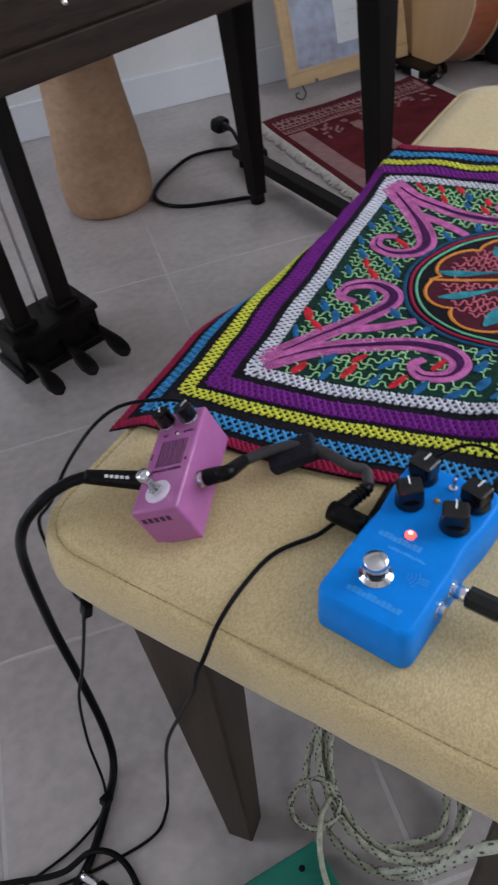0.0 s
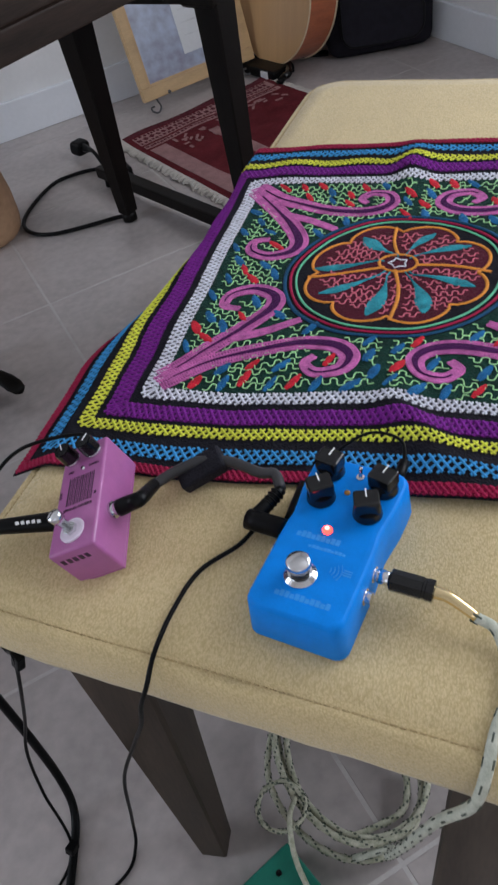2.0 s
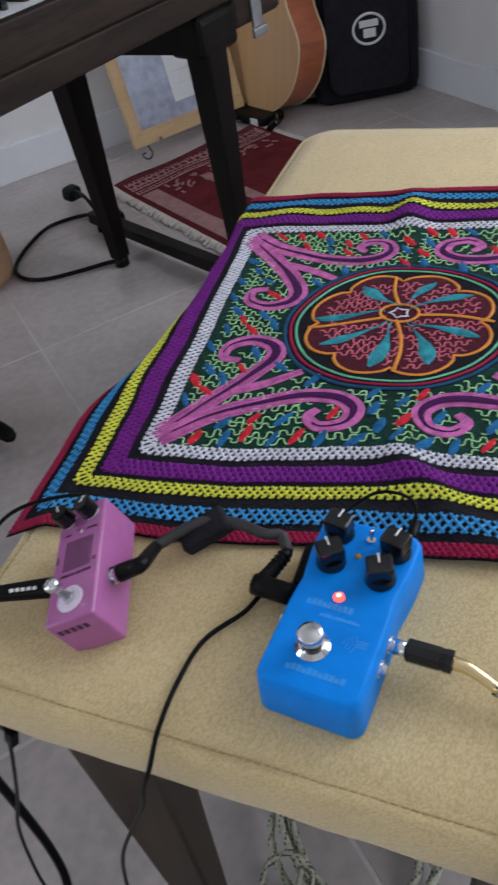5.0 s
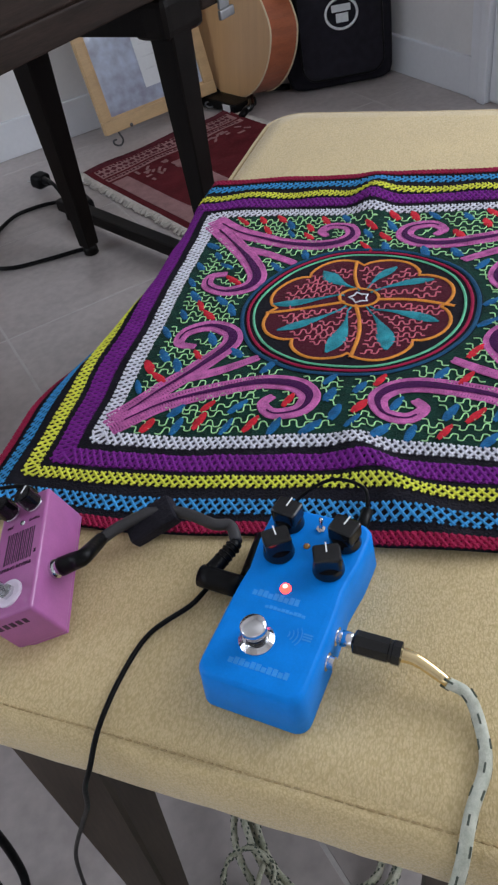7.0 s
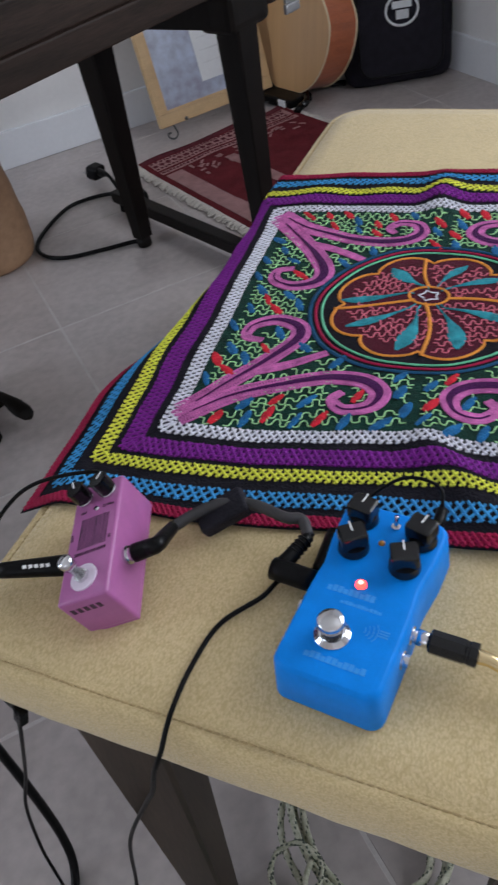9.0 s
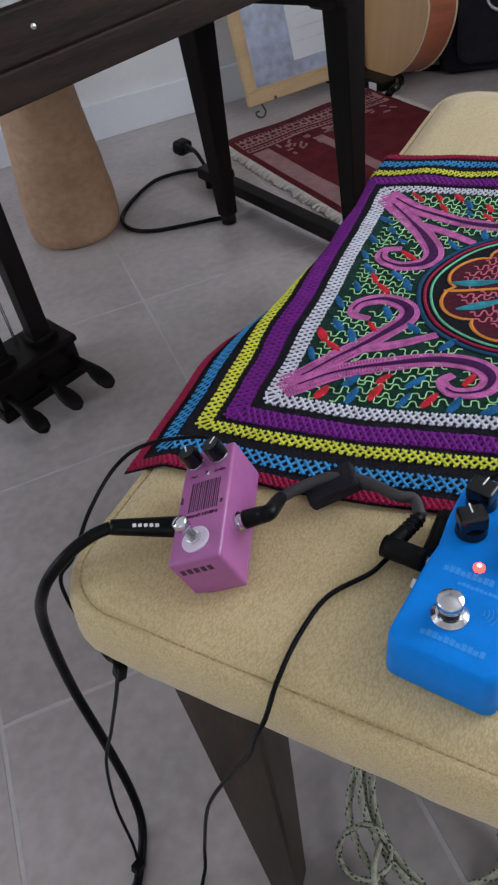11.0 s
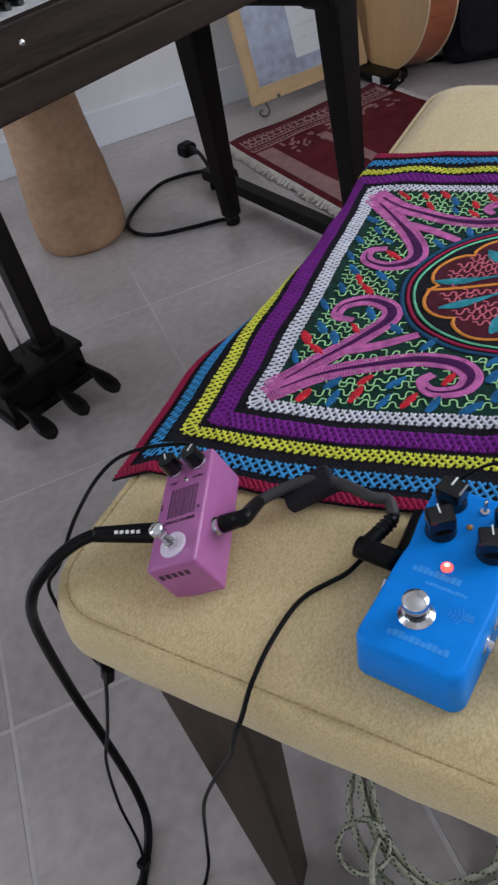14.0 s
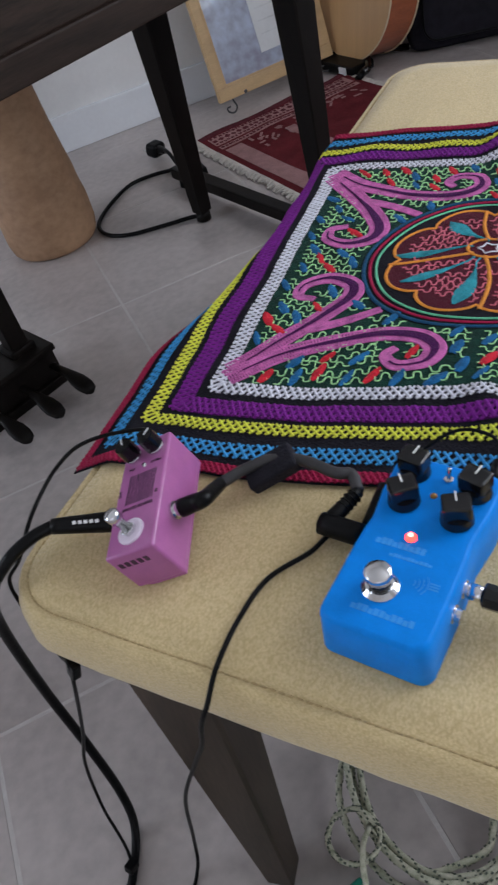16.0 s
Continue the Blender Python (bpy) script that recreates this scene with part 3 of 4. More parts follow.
part("centre_star", ribbon(bmesh.new(), [HEART + Vector((math.cos(a), math.sin(a))) * (0.0075 + 0.004 * (i % 2)) / SIDE for i, a in enumerate(k * math.tau / 10 for k in range(11))], 0.0022, 0.0024, 0.001), Y_WHITE, medallion, smooth=True)

# ---- small purple effects pedal ----
PW, PL, PH = 0.049, 0.122, 0.046
pedal = thing("purple_effects_pedal", pose(0.3355, -0.3105, 0.5022, 3, -20, -28), "small purple metal guitar effects pedal tilted on the cushion", "effects pedal")
bm = box(-PW / 2, PW / 2, 0, PL, 0, PH, 0.0032, 3)
body = part("body", bm, PURPLE, pedal, "purple painted metal housing", smooth=True)
part("base_plate", box(-PW / 2 + 0.001, PW / 2 - 0.001, 0.001, PL - 0.001, -0.0022, 0.0004, 0.0004), PURPLE, pedal)


def knob(parent, x, y, z, r, h, turn, skirt=None, name="knob"):
    """A pointer knob with a white line; skirt: a wider round foot under a flat grip."""
    bm = bmesh.new()
    m = Matrix.Translation((x, y, z)) @ Matrix.Rotation(radians(turn), 4, "Z")
    if skirt:
        cone(skirt, skirt * 0.9, 0, h * 0.42, 28, 0.001, bm, m)
        own = box(-r, r, -r * 0.82, r * 0.82, h * 0.3, h, r * 0.28, 3)
        merge(bm, own, m)
    else:
        cone(r, r * 0.94, 0, h, 20, r * 0.12, bm, m)
    ob = part(name, bm, PLASTIC, parent, "black plastic knob with a white pointer line")
    part("pointer", box(-0.0006, 0.0006, 0.0, r * 0.86, h - 0.0002, h + 0.0004, m=m), LINE, ob)
    return ob


for x, y, turn in ((-0.0125, 0.106, 20), (0.0115, 0.107, -30)):
    part("knob_washer", cone(0.0085, 0.0085, PH, PH + 0.003, 20, 0.0006, m=Matrix.Translation((x, y, 0))), CHROME, pedal)
    knob(pedal, x, y, PH + 0.003, 0.0090, 0.0155, turn)
part("indicator", cone(0.0026, 0.0018, PH, PH + 0.002, 14, 0.0005, m=Matrix.Translation((0.001, 0.091, 0))), CHROME, pedal, "small unlit indicator in a chrome ring")
x = -0.013
for k in range(14):
    w = (0.0016, 0.0008, 0.0011, 0.0006, 0.0013, 0.0007, 0.001)[k % 7]
    part("printed_stripe", box(x, x + w, 0.051, 0.083, PH - 0.0004, PH + 0.00025), PRINT, body)
    x += w + 0.0011
letters("SPRING REVERB", 0.0046, PRINT, body, pose(0.001, 0.0445, PH + 0.0002), name="printed_title")
letters("OUT", 0.0036, PRINT, body, pose(-0.0195, 0.066, PH + 0.0002, 0, 0, 90), name="printed_word")
letters("IN", 0.0036, PRINT, body, pose(0.0205, 0.056, PH + 0.0002, 0, 0, 90), name="printed_word")
letters("MIX", 0.0036, PRINT, body, pose(-0.0125, 0.0895, PH + 0.0002), name="printed_word")
letters("DWELL", 0.0036, PRINT, body, pose(0.0135, 0.0905, PH + 0.0002), name="printed_word")
for k in range(5):
    part("logo_mark", box(-0.0185 + k * 0.0064, -0.0145 + k * 0.0064, -0.0003, 0.0004, 0.030, 0.0362), PRINT, body)
part("switch_washer", lathe([(0.0125, PH), (0.0125, PH + 0.0016), (0.0105, PH + 0.0022), (0.006, PH + 0.0022)], 28, m=Matrix.Translation((0.0, 0.0205, 0))), WASHER, pedal, "pale round washer", smooth=False)
part("switch_nut", cone(0.0068, 0.0068, PH + 0.002, PH + 0.0055, 6, 0.0004, m=Matrix.Translation((0, 0.0205, 0))), CHROME, pedal)
part("foot_switch", lathe([(0.0042, PH + 0.005), (0.0042, PH + 0.017), (0.0062, PH + 0.0185), (0.0066, PH + 0.026), (0.0054, PH + 0.0275), (0.001, PH + 0.028)], 24, m=Matrix.Translation((0, 0.0205, 0))), CHROME, pedal, "chrome foot switch", smooth=True)
for sx, y in ((1, 0.046), (-1, 0.055)):
    m = axis((sx, 0, 0), (sx * PW / 2, y, 0.026))
    part("jack", lathe([(0.0082, -0.001), (0.0082, 0.0025), (0.006, 0.0028), (0.006, 0.0085), (0.003, 0.0087)], 18, m=m), CHROME, pedal, "chrome jack socket")

# ---- blue effects pedal ----
QW, QL, QH = 0.084, 0.166, 0.043
stomp = thing("blue_effects_pedal", pose(0.4453, -0.4634, 0.4985, 0, 0, -54), "bright blue metal guitar effects pedal with four black knobs", "effects pedal")
rows = []
for z, d in ((0.0, 0.0), (0.0008, -0.0006), (QH - 0.005, 0.0012), (QH - 0.0018, 0.0022), (QH - 0.0004, 0.0042), (QH, 0.008)):
    ring = []
    for px, py, pz in rounded(QW - 2 * d, QL - 2 * d, 0.011, 0, z, 6):
        y = py + d
        c = px + d - QW / 2
        ring.append((c, y, z))
    rows.append(ring)


def shaped(ring):
    """The housing's outline: even flanks with a waist behind the middle and a wider head."""
    dense = []
    for a, b in zip(ring, ring[1:] + ring[:1]):
        n = 10 if abs(b[1] - a[1]) > 0.05 else 1
        dense += [tuple(a[i] + (b[i] - a[i]) * k / n for i in range(3)) for k in range(n)]
    out = []
    for x, y, z in dense:
        head = 1 / (1 + math.exp(-(y - 0.118) / 0.006))
        out.append((x * (1 + 0.06 * head - 0.045 * math.exp(-((y - 0.098) / 0.013) ** 2)), y, z))
    return out


housing = part("body", loft([shaped(r) for r in rows]), BLUE, stomp, "blue painted die-cast housing", smooth=False)
for p in housing.data.polygons:
    p.use_smooth = abs(p.normal.z) < 0.97
part("base_plate", box(-QW / 2 + 0.004, QW / 2 - 0.004, 0.004, QL - 0.004, -0.0025, 0.0003, 0.001), BLUE, stomp)
for x, y, turn in ((-0.024, 0.147, -8), (0.026, 0.142, -12), (-0.021, 0.117, 38), (0.022, 0.113, 25)):
    knob(stomp, x, y, QH, 0.0108, 0.022, turn, 0.0128)
part("toggle", tube([(0.003, 0.148, QH), (0.003, 0.149, QH + 0.006), (0.003, 0.151, QH + 0.011)], 0.0017, 10, 3), CHROME, stomp, "small chrome toggle switch", smooth=True)
part("toggle_nut", cone(0.004, 0.004, QH, QH + 0.002, 6, 0.0003, m=Matrix.Translation((0.003, 0.148, 0))), CHROME, stomp)
part("small_indicator", lathe([(0.0028, QH), (0.0026, QH + 0.001), (0.0014, QH + 0.002), (0.0004, QH + 0.0023)], 14, m=Matrix.Translation((-0.002, 0.129, 0))), material("amber_lens", (0.45, 0.22, 0.05), 0.2), stomp, "small unlit amber indicator", smooth=True)
led = part("indicator", lathe([(0.0044, QH), (0.0044, QH + 0.0016), (0.003, QH + 0.0036), (0.0006, QH + 0.0042)], 18, m=Matrix.Translation((-0.003, 0.086, 0))), LED, stomp, "glowing red indicator lamp", smooth=True)
part("lamp_core", lathe([(0.0022, QH + 0.0036), (0.0016, QH + 0.0045), (0.0004, QH + 0.0049)], 14, m=Matrix.Translation((-0.003, 0.086, 0))), LEDCORE, led, smooth=True)
part("switch_washer", lathe([(0.0135, QH), (0.0135, QH + 0.001), (0.010, QH + 0.004), (0.0075, QH + 0.0042)], 28, m=Matrix.Translation((-0.007, 0.039, 0))), CHROME, stomp, "chrome dished washer", smooth=False)
part("switch_collar", cone(0.0080, 0.0080, QH + 0.004, QH + 0.0090, 24, 0.0003, m=Matrix.Translation((-0.007, 0.039, 0))), PLASTIC, stomp)
part("foot_switch", lathe([(0.0062, QH + 0.006), (0.0062, QH + 0.0105), (0.0094, QH + 0.0112), (0.0098, QH + 0.0182), (0.0090, QH + 0.0192), (0.001, QH + 0.0194)], 28, m=Matrix.Translation((-0.007, 0.039, 0))), CHROME, stomp, "chrome foot switch", smooth=True)
for k in range(4):
    arc = [(0.004 + 0.0062 * 1.0 + math.cos(a) * (0.004 + 0.003 * k), 0.0505 + math.sin(a) * (0.004 + 0.003 * k), QH + 0.0002) for a in (radians(-35 + 14 * i) for i in range(6))]
    part("printed_arc", tube(arc, 0.0004, 4, 0), PALEBLUE, housing)
for k in range(3):
    part("printed_bar", box(0.024, 0.031, 0.049 + 0.0022 * k, 0.0502 + 0.0022 * k, QH - 0.0003, QH + 0.0002), PALEBLUE, housing)
for x0, y0, n, w, h in ((-0.026, 0.074, 9, 0.0034, 0.006), (-0.02, 0.016, 11, 0.0034, 0.0055), (-0.012, 0.066, 10, 0.0026, 0.003)):
    for k in range(n):
        part("printed_bar", box(x0 + k * w * 1.25, x0 + k * w * 1.25 + w, y0, y0 + h * (0.75 + 0.25 * ((k * 5) % 3 > 0)), QH - 0.0003, QH + 0.0002), PALEBLUE, housing, "pale print too small to read")
for sx, y in ((1, 0.072), (1, 0.050), (-1, 0.090), (-1, 0.066)):
    m = axis((sx, 0, 0), (sx * (QW / 2 - 0.0035), y, 0.021))
    part("jack", lathe([(0.0072, -0.001), (0.0072, 0.0035), (0.0052, 0.0038), (0.0052, 0.0085), (0.0032, 0.0087)], 18, m=m), CHROME, stomp, "chrome jack socket")


def world_of(ob, x, y, z):
    return ob.matrix_world @ Vector((x, y, z))


bpy.context.view_layer.update()
# ---- cables and plugs on the bench ----
# Thick black instrument cable out of the purple pedal, over the bench's edge to the floor.
out = world_of(pedal, -PW / 2 - 0.004, 0.055, 0.026)
lead = thing("instrument_cable", pose(0, 0, 0), "thick black instrument cable hanging from the bench to the floor", "cable")
way = Vector((0.268, -0.224, 0.530))
plug = part("plug", tube([out, (out + way) / 2, way], 0.0100, 14, 5, taper=lambda t: 1.0 - 0.30 * t), RUBBER, lead, "black moulded jack plug", smooth=True)
for k in range(5):
    p = out.lerp(way, 0.35 + 0.075 * k) + Vector((-0.0015, -0.0045, 0.0082))
    part("logo_mark", box(-0.0016, 0.0016, -0.0015, 0.0015, -0.0003, 0.0004, m=axis((-0.1, -0.5, 0.85), p)), LINE, plug)
part("cable", tube([way, (0.248, -0.224, 0.528), (0.222, -0.229, 0.520), (0.193, -0.226, 0.488), (0.172, -0.200, 0.410), (0.160, -0.185, 0.27), (0.163, -0.2, 0.16),
                    (0.165, -0.222, 0.06), (0.160, -0.25, 0.012), (0.14, -0.30, 0.0065), (0.10, -0.37, 0.0065), (0.03, -0.43, 0.0065)], 0.0057, 10, 8), RUBBER, lead, smooth=True)

# Thin power lead of the purple pedal.
thin = thing("power_lead", pose(0, 0, 0), "thin black power lead looped over the bench's edge", "cable")
a = world_of(pedal, 0.004, PL + 0.006, 0.030)
part("cable", tube([a, a + Vector((-0.012, 0.016, 0.012)), (0.325, -0.155, 0.545), (0.29, -0.158, 0.535), (0.255, -0.19, 0.525), (0.228, -0.217, 0.505), (0.210, -0.217, 0.486), (0.206, -0.219, 0.455),
                    (0.212, -0.238, 0.430), (0.222, -0.272, 0.424), (0.230, -0.296, 0.440), (0.221, -0.292, 0.40), (0.19, -0.26, 0.28), (0.165, -0.248, 0.2), (0.148, -0.25, 0.1), (0.143, -0.29, 0.012), (0.10, -0.33, 0.004), (0.02, -0.36, 0.004)], 0.0020, 8, 8), RUBBER, thin, smooth=True)
part("plug", tube([world_of(pedal, 0.004, PL - 0.004, 0.030), a], 0.0048, 12, 2), RUBBER, thin, "black barrel plug", smooth=True)
part("splitter", box(-0.0045, 0.0045, -0.006, 0.006, -0.010, 0.010, 0.002, m=pose(0.231, -0.296, 0.430, 10, 15, 20)), RUBBER, thin, "small black cable splitter")
part("cable_tie", box(-0.008, 0.008, -0.006, 0.006, -0.006, 0.006, 0.002, m=pose(0.144, -0.293, 0.016, 0, 20, 40)), RUBBER, thin, "black cable tie")

# Short patch cable between the pedals, with a hook-and-loop strap.
patch = thing("patch_cable", pose(0, 0, 0), "short dark patch cable with right-angle plugs joining two pedals", "cable")
p0 = world_of(pedal, PW / 2 + 0.0075, 0.046, 0.026)
p1 = world_of(pedal, PW / 2 + 0.030, 0.047, 0.026)
p2 = Vector((0.415, -0.258, 0.523))
part("plug", tube([p0, p0.lerp(p1, 0.6), p1, p1.lerp(p2, 0.6), p2], 0.0082, 14, 5, taper=lambda t: 1.0 - 0.28 * t), RUBBER, patch, "black angled jack plug", smooth=True)
q0 = world_of(stomp, -QW / 2 - 0.003, 0.090, 0.021)
q1 = world_of(stomp, -QW / 2 - 0.036, 0.091, 0.020)
q2 = world_of(stomp, -QW / 2 - 0.026, 0.130, 0.022)
elbow = part("plug", tube([q0, q1 + (q1 - q0) * 0.15], 0.0095, 16, 4), RUBBER, patch, "black right-angle jack plug", smooth=True)
bm = tube([q1, q1.lerp(q2, 0.5), q2], 0.0078, 12, 4, taper=lambda t: 1 - 0.3 * t)
part("strain_relief", bm, RUBBER, elbow, smooth=True)
for k in range(4):
    part("relief_ring", lathe([(0.0060, -0.001), (0.0072, 0), (0.0060, 0.001)], 14, m=axis(q2 - q1, q1.lerp(q2, 0.5 + 0.12 * k))), RUBBER, elbow)
SLATE = material("grey_black_cable", (0.030, 0.028, 0.030), 0.6, vary=0.2, scale=60)
part("cable", tube([p2, (0.438, -0.256, 0.524), (0.466, -0.260, 0.525), (0.488, -0.279, 0.525), (0.503, -0.306, 0.525), q2 + Vector((0.004, 0.018, 0.002)), q2], 0.0052, 10, 8), SLATE, patch, smooth=True)
part("strap", box(-0.024, 0.024, -0.013, 0.013, -0.008, 0.008, 0.004, 3, m=pose(0.462, -0.263, 0.518, 14, -20, -14)), NYLON, patch, "black hook-and-loop strap")

# Thin supply lead of the blue pedal, across the cushion and down to the floor.
supply = thing("supply_lead", pose(0, 0, 0), "thin black supply lead crossing the cushion to the floor", "cable")
part("barrel", tube([world_of(stomp, -QW / 2 - 0.006, 0.105, 0.009), world_of(stomp, -QW / 2 - 0.010, 0.150, 0.010)], 0.0085, 14, 4), RUBBER, supply, "black cylindrical connector", smooth=True)
part("cable", tube([world_of(stomp, -QW / 2 - 0.007, 0.103, 0.008), (0.478, -0.345, 0.503), (0.452, -0.352, 0.5025), (0.411, -0.356, 0.5015), (0.375, -0.379, 0.5015), (0.346, -0.405, 0.499), (0.328, -0.420, 0.483), (0.317, -0.418, 0.458),
                    (0.308, -0.407, 0.41), (0.292, -0.384, 0.345), (0.257, -0.346, 0.214), (0.231, -0.320, 0.057), (0.217, -0.332, 0.008), (0.19, -0.356, 0.0035), (0.11, -0.37, 0.0035), (0.02, -0.375, 0.0035)], 0.0022, 8, 8), RUBBER, supply, smooth=True)
dc = thing("pedal_power_loop", pose(0, 0, 0), "thin black lead looping behind the blue pedal", "cable")
d0 = world_of(stomp, 0.030, QL - 0.004, 0.030)
part("plug", tube([d0, world_of(stomp, 0.030, QL + 0.020, 0.034)], 0.005, 12, 2), RUBBER, dc, "black barrel plug", smooth=True)
part("cable", tube([world_of(stomp, 0.030, QL + 0.02, 0.034), world_of(stomp, 0.022, QL + 0.034, 0.045), world_of(stomp, -0.006, QL + 0.034, 0.046), world_of(stomp, -0.030, QL + 0.016, 0.034), world_of(stomp, -0.05, QL - 0.01, 0.012), world_of(stomp, -QW / 2 - 0.010, 0.150, 0.010)], 0.0016, 8, 8), RUBBER, dc, smooth=True)


def braided(name, points, r, label, mat=BRAID, every=0.0055, spin=130, dash=0.0016, wide=0.0010):
    """A braided cable: a pale tube with dark flecks, or longer dashes further apart, spiralling on it."""
    ob = thing(name, pose(0, 0, 0), label, "cable")
    line = curve(points, 8)
    part("cable", tube(points, r, 10, 8), mat, ob, smooth=True)
    bm, side = bmesh.new(), None
    length, due = 0.0, 0.0
    for i in range(len(line) - 1):
        seg = line[i + 1] - line[i]
        way = seg.normalized()
        side = way.orthogonal().normalized() if side is None else (side - way * side.dot(way)).normalized()
        up = way.cross(side)
        while due < length + seg.length:
            for ph in (0, 2.1, 4.2) if dash > 0.003 else (0, 3.1):
                a = due * spin + ph
                c = line[i].lerp(line[i + 1], (due - length) / seg.length) + (side * math.cos(a) + up * math.sin(a)) * r * 0.97
                box(-wide, wide, -wide, wide, -dash, dash, bm=bm, m=axis(way, c))
            due += every
        length += seg.length
    part("braid_pattern", bm, BRAID_DARK, ob, "dark flecks of the braid", kind="stuff")
    return ob


j0 = world_of(stomp, QW / 2 + 0.003, 0.072, 0.021)
j1 = world_of(stomp, QW / 2 + 0.047, 0.074, 0.019)
gold = braided("braided_cable", [world_of(stomp, QW / 2 + 0.083, 0.066, 0.014), (0.579, -0.540, 0.508), (0.571, -0.562, 0.503), (0.556, -0.582, 0.5025), (0.530, -0.598, 0.501), (0.505, -0.617, 0.488), (0.494, -0.619, 0.46),
                                 (0.480, -0.600, 0.40), (0.470, -0.570, 0.27), (0.472, -0.535, 0.13), (0.49, -0.51, 0.05), (0.45, -0.49, 0.02)], 0.0045, "pale braided instrument cable with a gold plug, hanging to the floor", SILVER_BRAID, 0.017, 62, 0.0034, 0.0007)
part("ferrule", tube([j0, j0.lerp(j1, 0.25)], 0.0062, 16, 2), CHROME, gold, smooth=True)
part("grip", lathe([(0.0082, 0), (0.0094, 0.001), (0.0094, 0.026), (0.0088, 0.0265), (0.0088, 0.0285), (0.0094, 0.029), (0.0094, 0.035), (0.007, 0.0355)], 8, m=axis(j1 - j0, j0.lerp(j1, 0.22))), PLASTIC, gold, "black faceted plug grip")
part("tail", tube([j1, world_of(stomp, QW / 2 + 0.06, 0.073, 0.019), world_of(stomp, QW / 2 + 0.084, 0.066, 0.014)], 0.0058, 14, 5, taper=lambda t: 1 - 0.3 * t), BRASS, gold, "gold-plated spring tail", smooth=True)

rnd = random.Random(3)
pts = []
for k in range(47):
    a, lap = k * math.tau / 11, k / 11
    r = 0.094 + 0.014 * math.sin(lap * 2.3) + rnd.uniform(-0.005, 0.005)
    pts.append((0.494 + r * math.cos(a) * 0.85 + 0.006 * lap, -0.388 + r * math.sin(a) * 1.1, 0.010 + 0.008 * lap + 0.035 * max(0, math.sin(a + 0.6)) + rnd.uniform(0, 0.004)))
braided("coiled_cable", pts, 0.0042, "coil of pale green flecked braided cable on the floor")
pts = [(0.40 + 0.030 * math.cos(k * 0.9) * (1 + 0.1 * math.sin(k)), -0.405 + 0.030 * math.sin(k * 0.9), 0.055 + 0.006 * math.sin(k * 1.7)) for k in range(16)]
braided("cable_knot", pts, 0.0026, "small loops of thin braided cable tying the coil")

strand = thing("thin_cord", pose(0, 0, 0), "thin pale green cord running from the coil over the green pedal", "cord")
part("cord", tube([(0.425, -0.40, 0.05), (0.403, -0.425, 0.066), (0.388, -0.46, 0.056), (0.384, -0.50, 0.054), (0.386, -0.55, 0.054), (0.39, -0.60, 0.02), (0.40, -0.66, 0.004)], 0.0034, 8, 6), BRAID, strand, smooth=True)
tangle = thing("floor_cable", pose(0, 0, 0), "black cable with metal connector lying on the tiles", "cable")
part("cable", tube([(-0.16, -0.30, 0.005), (-0.06, -0.335, 0.005), (0.02, -0.352, 0.006), (0.075, -0.362, 0.012), (0.115, -0.352, 0.018), (0.145, -0.365, 0.012), (0.162, -0.40, 0.006), (0.168, -0.47, 0.005), (0.15, -0.58, 0.005)], 0.0042, 8, 8), RUBBER, tangle, smooth=True)
part("connector", tube([(0.098, -0.372, 0.010), (0.118, -0.392, 0.010)], 0.0062, 14, 3), CHROME, tangle, "dull metal jack connector", smooth=True)
part("sleeve", tube([(0.118, -0.392, 0.010), (0.14, -0.414, 0.009)], 0.0080, 14, 3, taper=lambda t: 1 - 0.3 * t), RUBBER, tangle, smooth=True)

# ---- green pedal on the floor ----
box_green = thing("green_effects_pedal", pose(0.388, -0.440, 0, 0, 0, 11), "green metal effects pedal lying on the tiles", "effects pedal")
part("body", box(-0.20, 0, -0.125, 0, 0.0, 0.048, 0.004, 3), GREEN, box_green, "green painted housing", smooth=False)
part("tread", box(-0.07, -0.012, -0.085, -0.055, 0.0475, 0.050, 0.001), RUBBER, box_green, "black rubber strip")
for x, y in ((-0.03, -0.02), (-0.09, -0.03), (-0.12, -0.05)):
    part("screw", cone(0.004, 0.0035, 0.0475, 0.050, 12, 0.0005, m=Matrix.Translation((x, y, 0))), PLASTIC, box_green)

# ---- dark piano ----
piano = thing("piano", pose(0.5, 0.606, 0, 0, 0, 24.5), "dark-stained wooden piano with white keys on square tapered legs", "piano")
X0, X1 = -1.06, 0.95
part("key_bed", box(X0, X1, 0.03, 0.62, 0.650, 0.715, 0.004), EBONY_RAIL, piano)
part("lower_rail", box(X0, X1, 0.0, 0.03, 0.648, 0.700, 0.004), EBONY_RAIL, piano, "worn dark front rail")
part("key_slip", box(X0 + 0.01, X1 - 0.01, 0.007, 0.034, 0.700, 0.771, 0.004), EBONY_RAIL, piano, "dark key slip with a brass screw")
part("screw", lathe([(0.0055, 0), (0.0055, 0.001), (0.003, 0.0025), (0.0008, 0.0026)], 16, m=axis((0, -1, 0), (-0.104, 0.0075, 0.740))), CHROME, piano, "round screw head", smooth=True)
part("fall_board", box(X0, X1, 0.19, 0.23, 0.715, 0.94, 0.006), EBONY, piano)
part("side_cheek", box(X1 - 0.03, X1, 0.0, 0.19, 0.69, 0.82, 0.006), EBONY, piano)
part("side_cheek", box(X0, X0 + 0.03, 0.0, 0.19, 0.69, 0.82, 0.006), EBONY, piano)
key = None
